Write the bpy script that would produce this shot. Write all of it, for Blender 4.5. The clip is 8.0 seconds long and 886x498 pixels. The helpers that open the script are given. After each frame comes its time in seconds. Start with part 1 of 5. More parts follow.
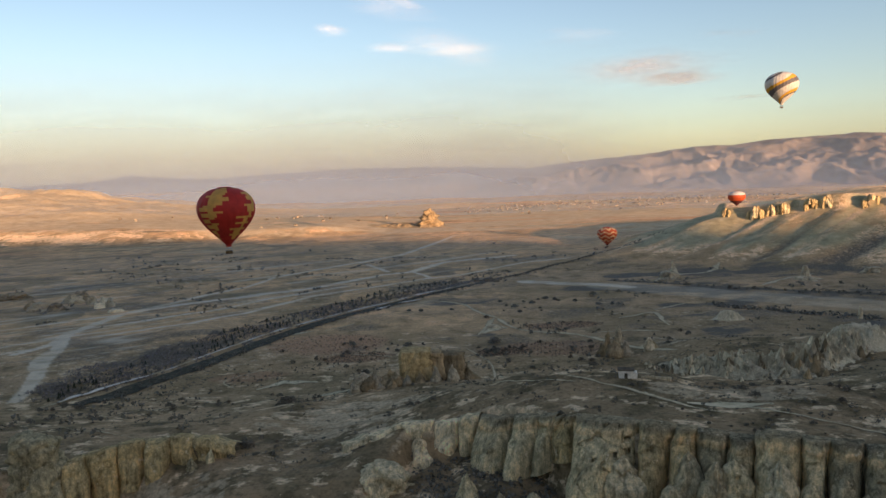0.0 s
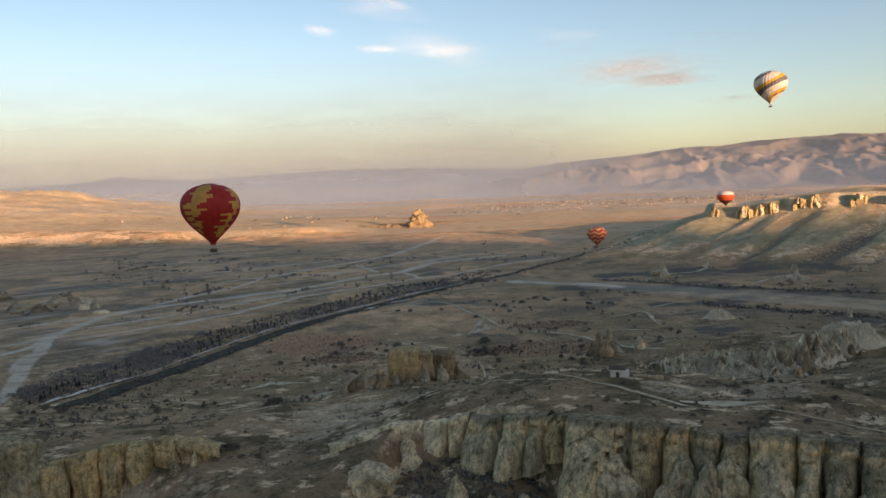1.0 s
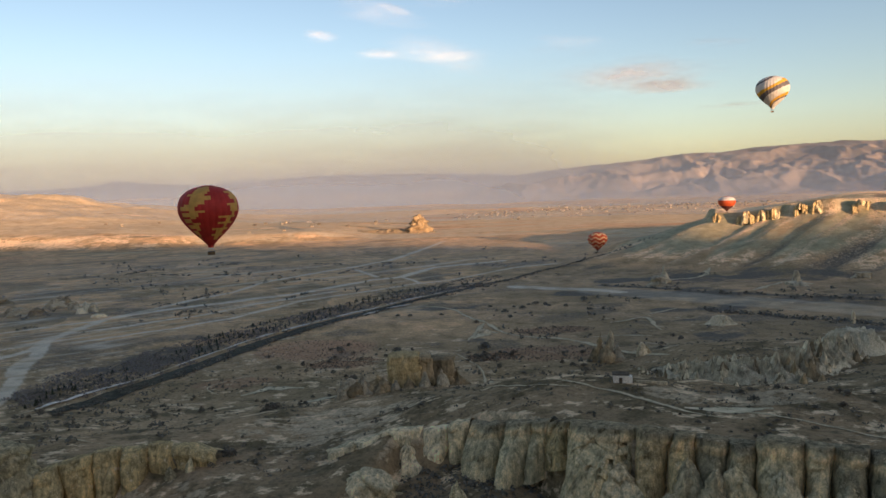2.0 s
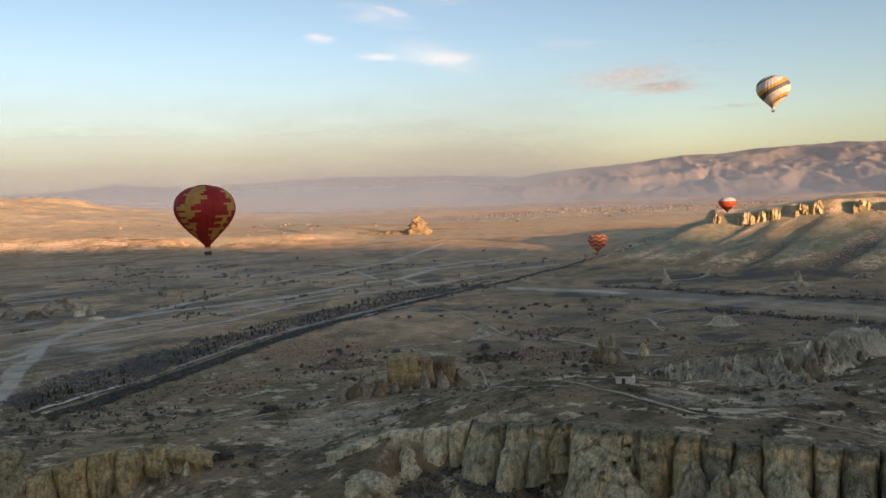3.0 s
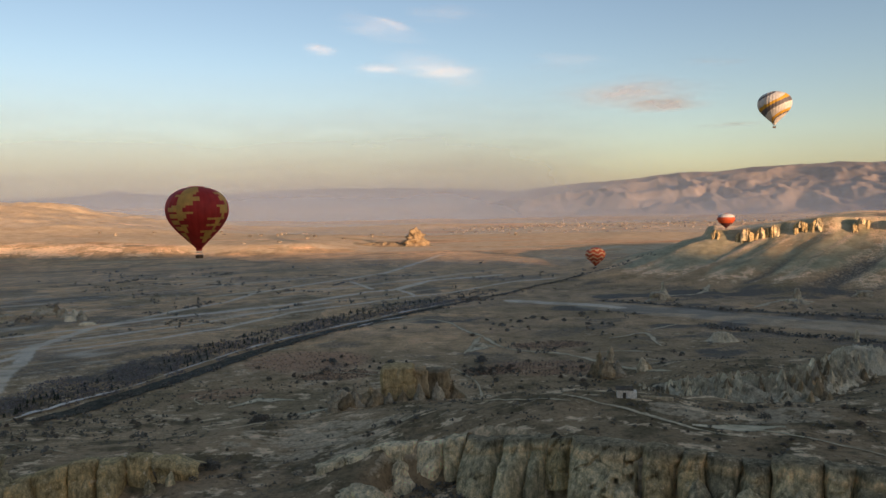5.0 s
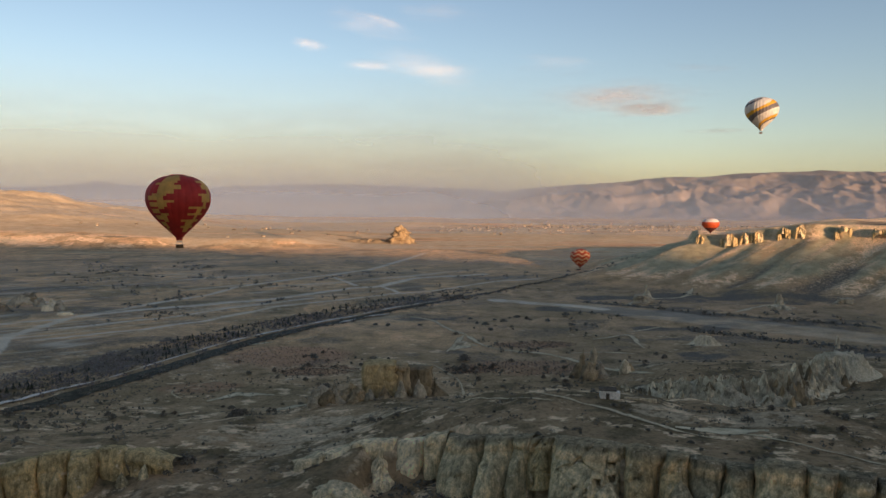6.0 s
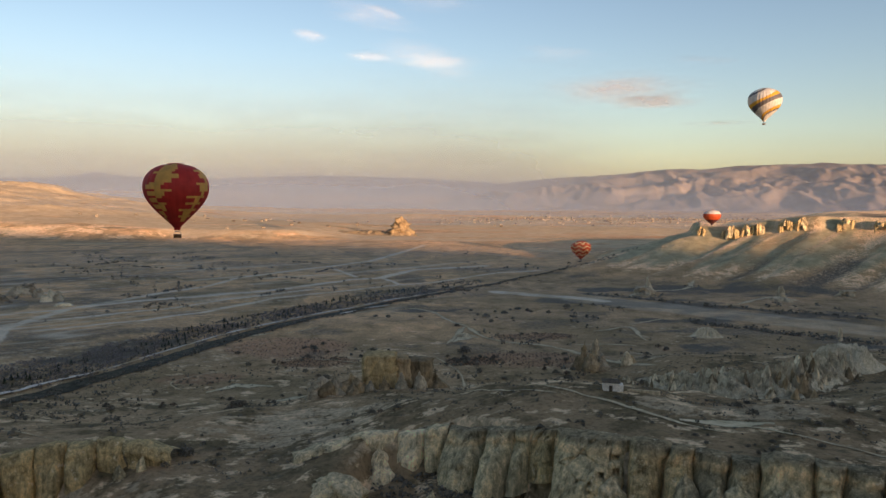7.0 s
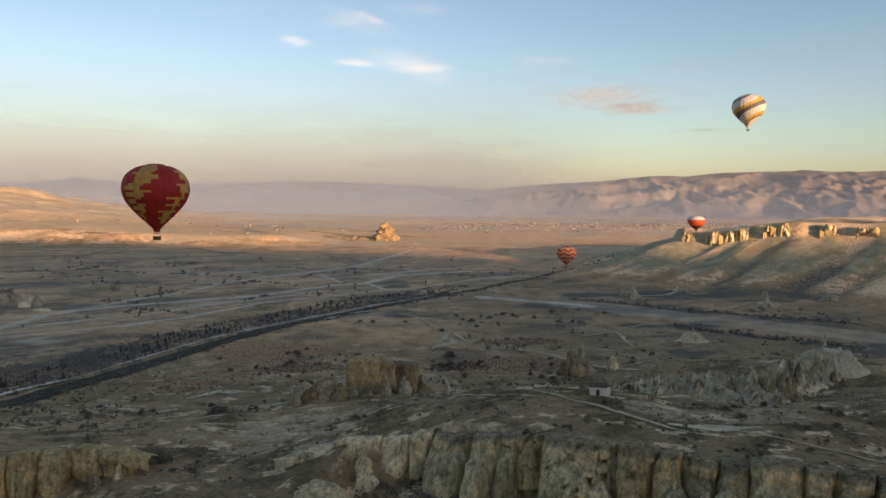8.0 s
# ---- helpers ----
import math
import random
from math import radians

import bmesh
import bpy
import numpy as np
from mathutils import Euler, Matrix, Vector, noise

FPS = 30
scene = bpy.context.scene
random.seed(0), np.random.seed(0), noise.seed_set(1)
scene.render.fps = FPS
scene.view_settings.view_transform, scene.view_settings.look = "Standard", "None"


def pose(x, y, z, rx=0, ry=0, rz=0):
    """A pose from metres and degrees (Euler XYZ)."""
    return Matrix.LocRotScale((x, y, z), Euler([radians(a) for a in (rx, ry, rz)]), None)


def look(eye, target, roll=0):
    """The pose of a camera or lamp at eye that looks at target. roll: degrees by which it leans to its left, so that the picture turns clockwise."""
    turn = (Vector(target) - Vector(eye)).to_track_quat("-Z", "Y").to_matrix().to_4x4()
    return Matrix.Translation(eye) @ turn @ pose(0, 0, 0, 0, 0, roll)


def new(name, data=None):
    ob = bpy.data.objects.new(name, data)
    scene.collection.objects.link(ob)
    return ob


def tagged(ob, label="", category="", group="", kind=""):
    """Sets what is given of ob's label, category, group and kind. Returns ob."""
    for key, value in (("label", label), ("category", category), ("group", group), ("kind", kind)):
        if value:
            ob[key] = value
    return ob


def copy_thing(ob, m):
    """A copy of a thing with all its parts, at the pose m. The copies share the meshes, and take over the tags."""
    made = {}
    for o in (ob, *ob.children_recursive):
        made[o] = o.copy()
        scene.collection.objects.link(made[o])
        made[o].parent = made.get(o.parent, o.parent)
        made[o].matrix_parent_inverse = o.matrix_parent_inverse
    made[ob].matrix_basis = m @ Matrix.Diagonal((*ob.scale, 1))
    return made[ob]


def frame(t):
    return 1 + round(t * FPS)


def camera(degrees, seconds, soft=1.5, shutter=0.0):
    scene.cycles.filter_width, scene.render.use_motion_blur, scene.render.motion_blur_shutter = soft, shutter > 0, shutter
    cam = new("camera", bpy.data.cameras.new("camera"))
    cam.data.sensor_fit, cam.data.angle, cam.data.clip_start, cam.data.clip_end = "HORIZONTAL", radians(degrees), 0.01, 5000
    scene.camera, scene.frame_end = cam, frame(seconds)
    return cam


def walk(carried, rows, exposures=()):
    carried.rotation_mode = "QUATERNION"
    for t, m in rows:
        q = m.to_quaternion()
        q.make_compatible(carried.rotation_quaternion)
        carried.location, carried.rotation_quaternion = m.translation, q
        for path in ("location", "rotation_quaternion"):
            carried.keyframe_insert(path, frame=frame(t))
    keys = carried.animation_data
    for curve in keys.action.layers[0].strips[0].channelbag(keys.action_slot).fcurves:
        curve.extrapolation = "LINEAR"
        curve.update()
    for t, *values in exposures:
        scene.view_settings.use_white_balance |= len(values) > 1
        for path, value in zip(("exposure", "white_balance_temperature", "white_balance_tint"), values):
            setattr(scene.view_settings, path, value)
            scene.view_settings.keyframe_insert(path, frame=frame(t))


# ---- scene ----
cam = camera(64.0, 8.0)
PATH = [
    (0.0, pose(0.00, 0.00, 112.00, 83.996, 2.188, -0.230)),
    (0.5, pose(0.24, 2.10, 110.91, 84.209, 2.370, -0.294)),
    (1.0, pose(0.23, 4.00, 110.23, 84.066, 2.220, -1.074)),
    (1.5, pose(-0.04, 5.64, 109.78, 84.259, 2.223, -0.919)),
    (1.7, pose(-0.06, 6.30, 109.51, 84.503, 2.009, -1.041)),
    (2.8, pose(-0.14, 9.91, 108.04, 84.534, 2.144, -1.183)),
    (3.0, pose(-0.16, 10.57, 107.77, 84.710, 2.179, -1.125)),
    (3.5, pose(-0.32, 12.15, 107.09, 84.879, 2.061, -1.476)),
    (4.0, pose(-0.15, 13.86, 106.48, 84.885, 2.132, -1.432)),
    (4.2, pose(-0.24, 14.46, 106.23, 85.575, 2.206, -1.325)),
    (5.3, pose(-0.71, 17.74, 104.88, 85.765, 0.567, -1.008)),
    (5.5, pose(-0.80, 18.34, 104.63, 85.431, 0.319, -0.775)),
    (6.0, pose(-0.59, 19.88, 103.87, 85.664, -0.316, -2.422)),
    (6.5, pose(-0.87, 21.38, 103.39, 84.865, -0.341, -2.893)),
    (7.0, pose(-0.88, 22.90, 103.03, 85.021, -0.417, -2.410)),
    (7.5, pose(-0.50, 24.46, 102.17, 85.275, -0.599, -2.946)),
    (8.0, pose(-0.72, 25.97, 101.61, 85.534, -0.590, -3.583)),
]
walk(cam, PATH, exposures=((0.0, 0.89, 6680, 17), (3.5, 0.82, 6680, 17), (5.5, 0.65, 6680, 17), (6.5, 0.74, 6680, 17), (7.0, 0.80, 6680, 17), (8.0, 0.80, 6680, 17)))

# ---------------------------------------------------------------- world and sun
SUN_AZ, SUN_EL = 147.0, 8.0          # degrees clockwise from +Y, and above the horizon
world = bpy.data.worlds.new("morning_sky")
scene.world = world
world.use_nodes = True
wn = world.node_tree
sky = wn.nodes.new("ShaderNodeTexSky")
sky.sky_type = "NISHITA"
sky.sun_disc = False
sky.sun_elevation, sky.sun_rotation = radians(SUN_EL), radians(SUN_AZ)
sky.altitude, sky.air_density, sky.dust_density, sky.ozone_density = 1000, 1.0, 1.4, 1.15
wn.links.new(sky.outputs[0], wn.nodes["Background"].inputs[0])
wn.nodes["Background"].inputs[1].default_value = 0.112

sun = new("sun", bpy.data.lights.new("sun", "SUN"))
sun.data.energy, sun.data.angle, sun.data.color = 4.6, radians(0.6), (1.0, 0.65, 0.39)
sx, sy = math.sin(radians(SUN_AZ)), math.cos(radians(SUN_AZ))
sun.matrix_world = look((sx * 900, sy * 900, 900 * math.tan(radians(SUN_EL))), (0, 0, 0))


# ---------------------------------------------------------------- materials
def nodes_of(name):
    m = bpy.data.materials.new(name)
    m.use_nodes = True
    return m, m.node_tree, m.node_tree.nodes["Principled BSDF"]


def ramp(nt, fac, stops):
    r = nt.nodes.new("ShaderNodeValToRGB")
    while len(r.color_ramp.elements) < len(stops):
        r.color_ramp.elements.new(0.5)
    for e, (p, c) in zip(r.color_ramp.elements, stops):
        e.position, e.color = p, (*c, 1)
    nt.links.new(fac, r.inputs[0])
    return r.outputs[0]


def noise_of(nt, coord, scale, detail=6, rough=0.6, stretch=None):
    n = nt.nodes.new("ShaderNodeTexNoise")
    n.inputs["Scale"].default_value, n.inputs["Detail"].default_value, n.inputs["Roughness"].default_value = scale, detail, rough
    if stretch:
        mp = nt.nodes.new("ShaderNodeMapping")
        mp.inputs["Scale"].default_value = stretch
        nt.links.new(coord, mp.inputs[0])
        coord = mp.outputs[0]
    nt.links.new(coord, n.inputs["Vector"])
    return n.outputs["Fac"]


def mixed(nt, fac, a, b, mode="MIX"):
    m = nt.nodes.new("ShaderNodeMix")
    m.data_type, m.blend_type = "RGBA", mode
    if isinstance(fac, float):
        m.inputs[0].default_value = fac
    else:
        nt.links.new(fac, m.inputs[0])
    for sock, v in ((m.inputs[6], a), (m.inputs[7], b)):
        if isinstance(v, tuple):
            sock.default_value = (*v, 1)
        else:
            nt.links.new(v, sock)
    return m.outputs[2]


def bump(nt, bsdf, height, strength, distance):
    b = nt.nodes.new("ShaderNodeBump")
    b.inputs["Strength"].default_value, b.inputs["Distance"].default_value = strength, distance
    nt.links.new(height, b.inputs["Height"])
    nt.links.new(b.outputs[0], bsdf.inputs["Normal"])


def stone(name, dark, mid, pale, scale=0.25, rough=0.95, stretch=(1, 1, 0.35), relief=0.5, vary=0.25):
    """Weathered stone or soil: two scales of colour, fine relief, each object a little different."""
    m, nt, b = nodes_of(name)
    tc = nt.nodes.new("ShaderNodeTexCoord").outputs["Object"]
    big = noise_of(nt, tc, scale, 5, 0.6, stretch)
    fine = noise_of(nt, tc, scale * 7, 8, 0.7, stretch)
    c1 = ramp(nt, big, [(0.3, dark), (0.5, mid), (0.72, pale)])
    c2 = ramp(nt, fine, [(0.35, (0.55, 0.53, 0.5)), (0.62, (1.15, 1.12, 1.1))])
    c = mixed(nt, 0.8, c1, c2, "MULTIPLY")
    oi = nt.nodes.new("ShaderNodeObjectInfo").outputs["Random"]
    tone = ramp(nt, oi, [(0.0, (1 - vary, 1 - vary, 1 - vary)), (1.0, (1 + vary, 1 + vary * 0.9, 1 + vary * 0.8))])
    c = mixed(nt, 1.0, c, tone, "MULTIPLY")
    c = mixed(nt, 1.0, c, (1.38, 1.28, 1.06), "MULTIPLY")
    nt.links.new(c, b.inputs["Base Color"])
    b.inputs["Roughness"].default_value = rough
    b.inputs["Specular IOR Level"].default_value = 0.15
    bump(nt, b, fine, relief, 0.6)
    return m


def plain(name, colour, rough=0.6, scale=3.0, vary=0.25, metallic=0.0):
    m, nt, b = nodes_of(name)
    tc = nt.nodes.new("ShaderNodeTexCoord").outputs["Object"]
    n = noise_of(nt, tc, scale, 5, 0.6)
    lo, hi = tuple(v * (1 - vary) for v in colour), tuple(min(1, v * (1 + vary)) for v in colour)
    nt.links.new(ramp(nt, n, [(0.3, lo), (0.7, hi)]), b.inputs["Base Color"])
    b.inputs["Roughness"].default_value, b.inputs["Metallic"].default_value = rough, metallic
    return m


M_CLIFF = stone("tuff_ochre", (0.13, 0.105, 0.075), (0.30, 0.24, 0.165), (0.42, 0.34, 0.24), 0.16)
M_PALE = stone("tuff_pale", (0.20, 0.18, 0.145), (0.44, 0.395, 0.32), (0.66, 0.60, 0.50), 0.3)
M_BUTTE = stone("tuff_golden", (0.22, 0.18, 0.11), (0.42, 0.335, 0.20), (0.54, 0.445, 0.29), 0.35, relief=0.9)


# ---------------------------------------------------------------- the lie of the land
def S(a, b, v):
    t = np.clip((v - a) / (b - a), 0, 1)
    return t * t * (3 - 2 * t)


def grain(x, y, seed=0):
    """Value noise from -1 to 1, one cell per unit."""
    x, y = np.asarray(x, float), np.asarray(y, float)
    xi, yi = np.floor(x), np.floor(y)
    fx, fy = x - xi, y - yi
    fx, fy = fx * fx * (3 - 2 * fx), fy * fy * (3 - 2 * fy)

    def corner(i, j):
        n = (i.astype(np.int64) * 374761393 + j.astype(np.int64) * 668265263 + seed * 974711) & 0x7FFFFFFF
        n = ((n ^ (n >> 13)) * 1274126177) & 0x7FFFFFFF
        n = ((n ^ (n >> 15)) * 2246822519) & 0x7FFFFFFF
        return ((n ^ (n >> 16)) & 0xFFFF) / 32767.5 - 1
    a, b = corner(xi, yi), corner(xi + 1, yi)
    c, d = corner(xi, yi + 1), corner(xi + 1, yi + 1)
    return (a * (1 - fx) + b * fx) * (1 - fy) + (c * (1 - fx) + d * fx) * fy


def fbm(x, y, octaves=4, seed=0):
    out, amp = 0.0, 0.5
    for k in range(octaves):
        out = out + amp * grain(x * 2 ** k, y * 2 ** k, seed + k)
        amp *= 0.5
    return out


def ridged(x, y, octaves=4, seed=0):
    out, amp = 0.0, 0.5
    for k in range(octaves):
        out = out + amp * (1 - np.abs(grain(x * 2 ** k, y * 2 ** k, seed + k)))
        amp *= 0.5
    return out


EDGE_X = [-260, -150, -112, -84, -60, -30, -14, 12, 26, 51, 92, 140, 230]
EDGE_Y = [205, 222, 234, 236, 215, 220, 238, 233, 217, 192, 176, 166, 150]
EDGE_DROP = [20, 20, 17, 8, 7, 8, 11, 14, 19, 32, 36, 36, 36]
EDGE_RUN = [10, 10, 10, 32, 45, 40, 14, 9, 9, 9, 9, 9, 9]


def edge(x):
    """Where the cliff's brink runs: its y at each x."""
    return np.interp(x, EDGE_X, EDGE_Y) + 2.5 * grain(np.asarray(x) / 9.0, 0 * np.asarray(x), 3)


def mesa_axes(x, y):
    """How far inside the rim of the mesa a place lies, and how far along its front."""
    # the front rim looks at the valley, the side rim runs away from it
    fx, fy = 0.608, 0.794
    d1 = (x - 363) * fx + (y - 893) * fy
    d2 = (x - 363) * 0.95 - (y - 893) * 0.31
    along = (x - 363) * fy - (y - 893) * fx
    d = np.minimum(d1, d2)
    return d + 9 * fbm(along / 55, y / 80, 3, 11), along


MESA_GULLIES = ((44, 3.5, 9), (118, 6, 11), (150, 3, 8), (196, 8, 18), (240, 5, 12))      # along the rim, depth, width


def mesa(x, y):
    d, along = mesa_axes(x, y)
    run = along - 0.42 * d + 7 * fbm(along / 60, d / 70, 2, 19)
    rib = ridged(run / 34, d / 260, 3, 17) - 0.6
    top = 54 + 17 * S(0, 140, along) + 3 * fbm(x / 60, y / 60, 3, 5)
    t = np.clip(-d / 190, 0, 1)
    belly = np.sin(np.pi * np.clip(t * 1.05 + 0.05, 0, 1)) * S(0, 0.10, t)
    cut = 0
    for at, deep, wide in MESA_GULLIES:
        cut = cut + deep * np.exp(-((run - at) / wide) ** 2)
    apron = (1 - t) ** 1.35 * (top - 9) + (rib * 9 + 1.6 * fbm(along / 9, d / 12, 3, 18) - cut) * belly
    band = S(-10, -3, d)
    return np.where(d < -190, 0, apron * (1 - band) + top * band) * (1 - S(980, 1240, y))


def hills_left(x, y):
    h = 108 * S(-250, -1300, x + 0.12 * (y - 1700)) * S(1250, 2000, y + 60 * fbm(x / 300, y / 300, 3, 23)) * (1 - 0.75 * S(2300, 3300, y))
    h = h * (0.85 + 0.4 * fbm(x / 240, y / 200, 5, 29)) - 5 * (ridged(x / 120, y / 150, 3, 33) - 0.5) * S(5, 40, h)
    # pale bluff at its foot
    h = h + 16 * S(1330, 1420, y + 40 * fbm(x / 150, 0 * x, 3, 31)) * S(-80, -260, x) * (1 - S(1500, 2200, y))
    return h


def ground(x, y):
    x, y = np.asarray(x, float), np.asarray(y, float)
    z = 3 + 3.0 * fbm(x / 170, y / 170, 4, 1)
    rise = 17 + 20 * S(-60, 50, x)
    z = z + rise * (1 - S(240 - 34 * S(90, 140, x), 372 - 38 * S(80, 140, x), y + 14 * fbm(x / 60, y / 60, 2, 7))) + (2.0 * fbm(x / 24, y / 24, 4, 2) - 1.5 * (ridged(x / 34 + 0.3 * fbm(x / 20, y / 20, 2, 8), y / 26, 3, 6) - 0.5)) * (1 - 0.85 * S(300, 480, y))
    z = z + 12 * S(95, 150, x) * S(235, 325, y) * (1 - S(378, 450, y))
    # the fall behind the brow, the shoulders that carry the butte
    z = z - 5.0 * S(72, 90, x) * (1 - S(165, 205, x)) * S(222, 240, y) * (1 - S(335, 365, y))
    z = z + 8 * np.exp(-((x + 12) / 38) ** 2 - ((y - 306) / 28) ** 2) + 5 * np.exp(-((x + 68) / 30) ** 2 - ((y - 290) / 25) ** 2)
    # brink and gully in front of it
    over = np.interp(x, EDGE_X, EDGE_DROP) * S(0, 1, (edge(x) - y) / np.interp(x, EDGE_X, EDGE_RUN))
    z = z - over + 3 * fbm(x / 16, y / 16, 3, 9) * S(0, 20, edge(x) - y)
    z = z + mesa(x, y) + hills_left(x, y)
    # far plain: low swells
    z = z + 10 * S(1200, 2600, y) * fbm(x / 420, y / 300, 4, 13)
    # the ridge behind the camera
    z = z + np.interp(x, RIDGE_AT, RIDGE_TOP) * S(-700, -1500, y + 0.1 * x + 60 * fbm(x / 260, y / 260, 3, 41)) * (1 + 0.012 * fbm(x / 500, y / 500, 3, 43))
    # the far rim of the land
    r = np.hypot(x, y)
    z = z + 95 * S(3300, 4700, r) * (0.8 + 0.5 * fbm(x / 900, y / 900, 3, 47))
    return z


# the crest of the ridge behind the camera: x and height
RIDGE_AT = (800, 1165, 1365, 1500, 1555, 1675, 1785, 1900, 1962, 2000, 2025, 2065, 2130, 2400)
RIDGE_TOP = (503, 508, 508, 497, 480, 477, 472, 451, 443, 443, 450, 459, 463, 478)


def mesh_from(name, verts, faces, mats=(), smooth=True):
    me = bpy.data.meshes.new(name)
    verts, faces = np.asarray(verts, np.float32), np.asarray(faces, np.int32)
    n, k = faces.shape
    me.vertices.add(len(verts))
    me.vertices.foreach_set("co", verts.ravel())
    me.loops.add(n * k)
    me.loops.foreach_set("vertex_index", faces.ravel())
    me.polygons.add(n)
    me.polygons.foreach_set("loop_start", np.arange(0, n * k, k, dtype=np.int32))
    me.polygons.foreach_set("use_smooth", np.full(n, smooth))
    for m in mats:
        me.materials.append(m)
    me.update(calc_edges=True)
    return me


def grid_faces(rows, cols, wrap=False):
    i, j = np.meshgrid(np.arange(rows - 1), np.arange(cols if wrap else cols - 1), indexing="ij")
    a, b = i * cols + j, i * cols + (j + 1) % cols
    return np.stack([a, b, b + cols, a + cols], -1).reshape(-1, 4)



RIVER_BANK = [(164, 688), (204, 657), (241, 618), (298, 584), (359, 555)]
TREE_LINE = [(209, 549), (225, 525), (243, 517), (257, 497), (278, 491), (303, 470)]
# places in the plan, in metres
CANAL = [(-187, 341), (-180, 366), (-170, 388), (-153, 414), (-141, 441), (-126, 470), (-107, 511), (-84, 553), (-12, 651), (22, 691), (58, 728), (84, 753), (131, 815), (190, 862), (245, 872)]
LINING = [(-203, 340), (-199, 353), (-193, 374), (-186, 387), (-180, 393), (-162, 420), (-152, 448), (-136, 477), (-115, 517), (-89, 560), (-70, 587), (-40, 624), (-12, 662), (24, 700)]
TRACKS_WEST = [
    ([(-274, 501), (-259, 510), (-232, 529), (-200, 552), (-168, 592), (-125, 662), (-82, 693), (-17, 757), (25, 776), (95, 843), (168, 875)], 6),
    ([(-278, 607), (-251, 653), (-234, 693), (-207, 732), (-194, 797), (-159, 849), (-113, 910), (-60, 987), (-15, 1131), (25, 1279)], 7),
    ([(-307, 516), (-295, 531), (-281, 544), (-258, 558), (-232, 581), (-203, 602), (-165, 657), (-129, 685), (-91, 722)], 4.5),
    ([(-345, 560), (-316, 577), (-296, 590), (-277, 599)], 4.5),
]
TRACKS_WEST += [
    ([(-292, 462), (-284, 479), (-279, 495), (-284, 520)], 6),
    ([(-252, 420), (-262, 441), (-270, 473)], 5),
    ([(-101, 898), (-80, 854), (-63, 810)], 4),
    ([(-37, 808), (-21, 777), (-14, 757)], 4),
]
TRACKS_EAST = [
    ([(197, 664), (216, 695), (242, 705), (271, 707), (294, 749)], 6),
    ([(281, 617), (325, 655), (352, 666)], 5),
    ([(23, 472), (29, 503), (39, 530)], 3.6),
    ([(39, 530), (44, 517), (45, 490), (73, 470), (84, 470), (101, 443), (128, 385)], 3.4),
    ([(-9, 608), (7, 604), (18, 581), (29, 545), (39, 530)], 3.2),
    ([(126, 507), (141, 512), (158, 532), (159, 521), (153, 497), (153, 478)], 2.8),
    ([(102, 466), (122, 469), (142, 463)], 2.6),
    ([(158, 532), (176, 540), (190, 552)], 2.4),
]
TRACKS_NEAR = [
    ([(17, 262), (26, 251), (37, 240), (44, 237)], 2.0),
    ([(42, 247), (46, 238), (51, 235), (59, 229), (65, 220), (71, 211), (81, 203)], 2.8),
    ([(83, 214), (89, 205), (97, 198), (107, 193), (112, 186), (120, 178)], 1.7),
    ([(12, 439), (21, 414), (27, 400), (24, 330), (21, 268)], 2.2),
    ([(-104, 410), (-128, 392), (-132, 386), (-115, 374)], 1.6),
    ([(-64, 332), (-60, 345), (-52, 338)], 3.5),
    ([(-60, 435), (-53, 435), (-31, 421)], 2.6),
    ([(-88, 504), (-68, 530)], 2.6),
    ([(-100, 245), (-117, 256), (-138, 263), (-171, 284)], 1.0),
]
WASHES = [
    ([(-222, 340), (-230, 372), (-240, 403), (-258, 448), (-264, 471), (-285, 524), (-283, 548), (-278, 602), (-265, 620)], 8),
    ([(-278, 600), (-265, 620), (-233, 645), (-204, 666), (-174, 692), (-134, 710), (-100, 753), (-68, 792), (-37, 808), (2, 887), (90, 924)], 10),
    ([(80, 703), (109, 687), (149, 669), (169, 643)], 15),
    ([(160, 656), (205, 610), (231, 582), (265, 563), (298, 541), (334, 517), (380, 480)], 46),
]
WASHES += [
    ([(-103, 370), (-95, 380), (-84, 386), (-71, 379)], 9),
    ([(-117, 488), (-107, 499), (-96, 505)], 6),
    ([(-70, 345), (-59, 355), (-50, 362)], 6),
    ([(25, 478), (36, 504), (44, 492)], 13),
    ([(74, 214), (84, 209), (92, 212), (98, 208)], 9),
    ([(137, 1405), (199, 1406), (274, 1385), (326, 1419)], 24),
    ([(103, 2395), (196, 2486), (314, 2478)], 34),
    ([(-374, 1791), (-361, 2143), (-285, 2215)], 30),
    ([(-369, 1480), (-317, 1516)], 30),
]
BRINK_R = [
    (-37.4, 229.9, 22.3),
    (-27.2, 233.1, 24.6),
    (-18.6, 235.4, 26.6),
    (-4.0, 233.6, 28.7),
    (10.2, 226.9, 32.4),
    (21.5, 219.1, 34.8),
    (32.6, 209.4, 37.6),
    (37.2, 201.6, 40.2),
    (52.8, 190.7, 41.7),
    (66.1, 182.7, 42.2),
    (78.5, 176.7, 42.4),
    (87.8, 170.7, 43.1),
    (99.8, 164.7, 43.5),
    (106.7, 160.8, 43.8),
    (117.1, 156.7, 43.6),
    (127.6, 153.6, 42.8),
]
JOINTS_R = [0.0, 10.7, 18.0, 33.7, 42.1, 49.4, 63.1, 73.7, 78.5, 86.5, 106.2, 115.3, 122.2, 129.6, 136.0, 146.7, 153.0, 160.3, 168.3, 175.0, 182.7, 190.4]
TONES_R = (0.1, 0.05, 0.05, 0.0, 0.1, 0.27, 0.3, 0.28, 0.8, 0.4, 0.7, 0.7, 0.2, 0.25, 0.45, 0.35, 0.2, 0.2, 0.3, 0.2, 0.2)
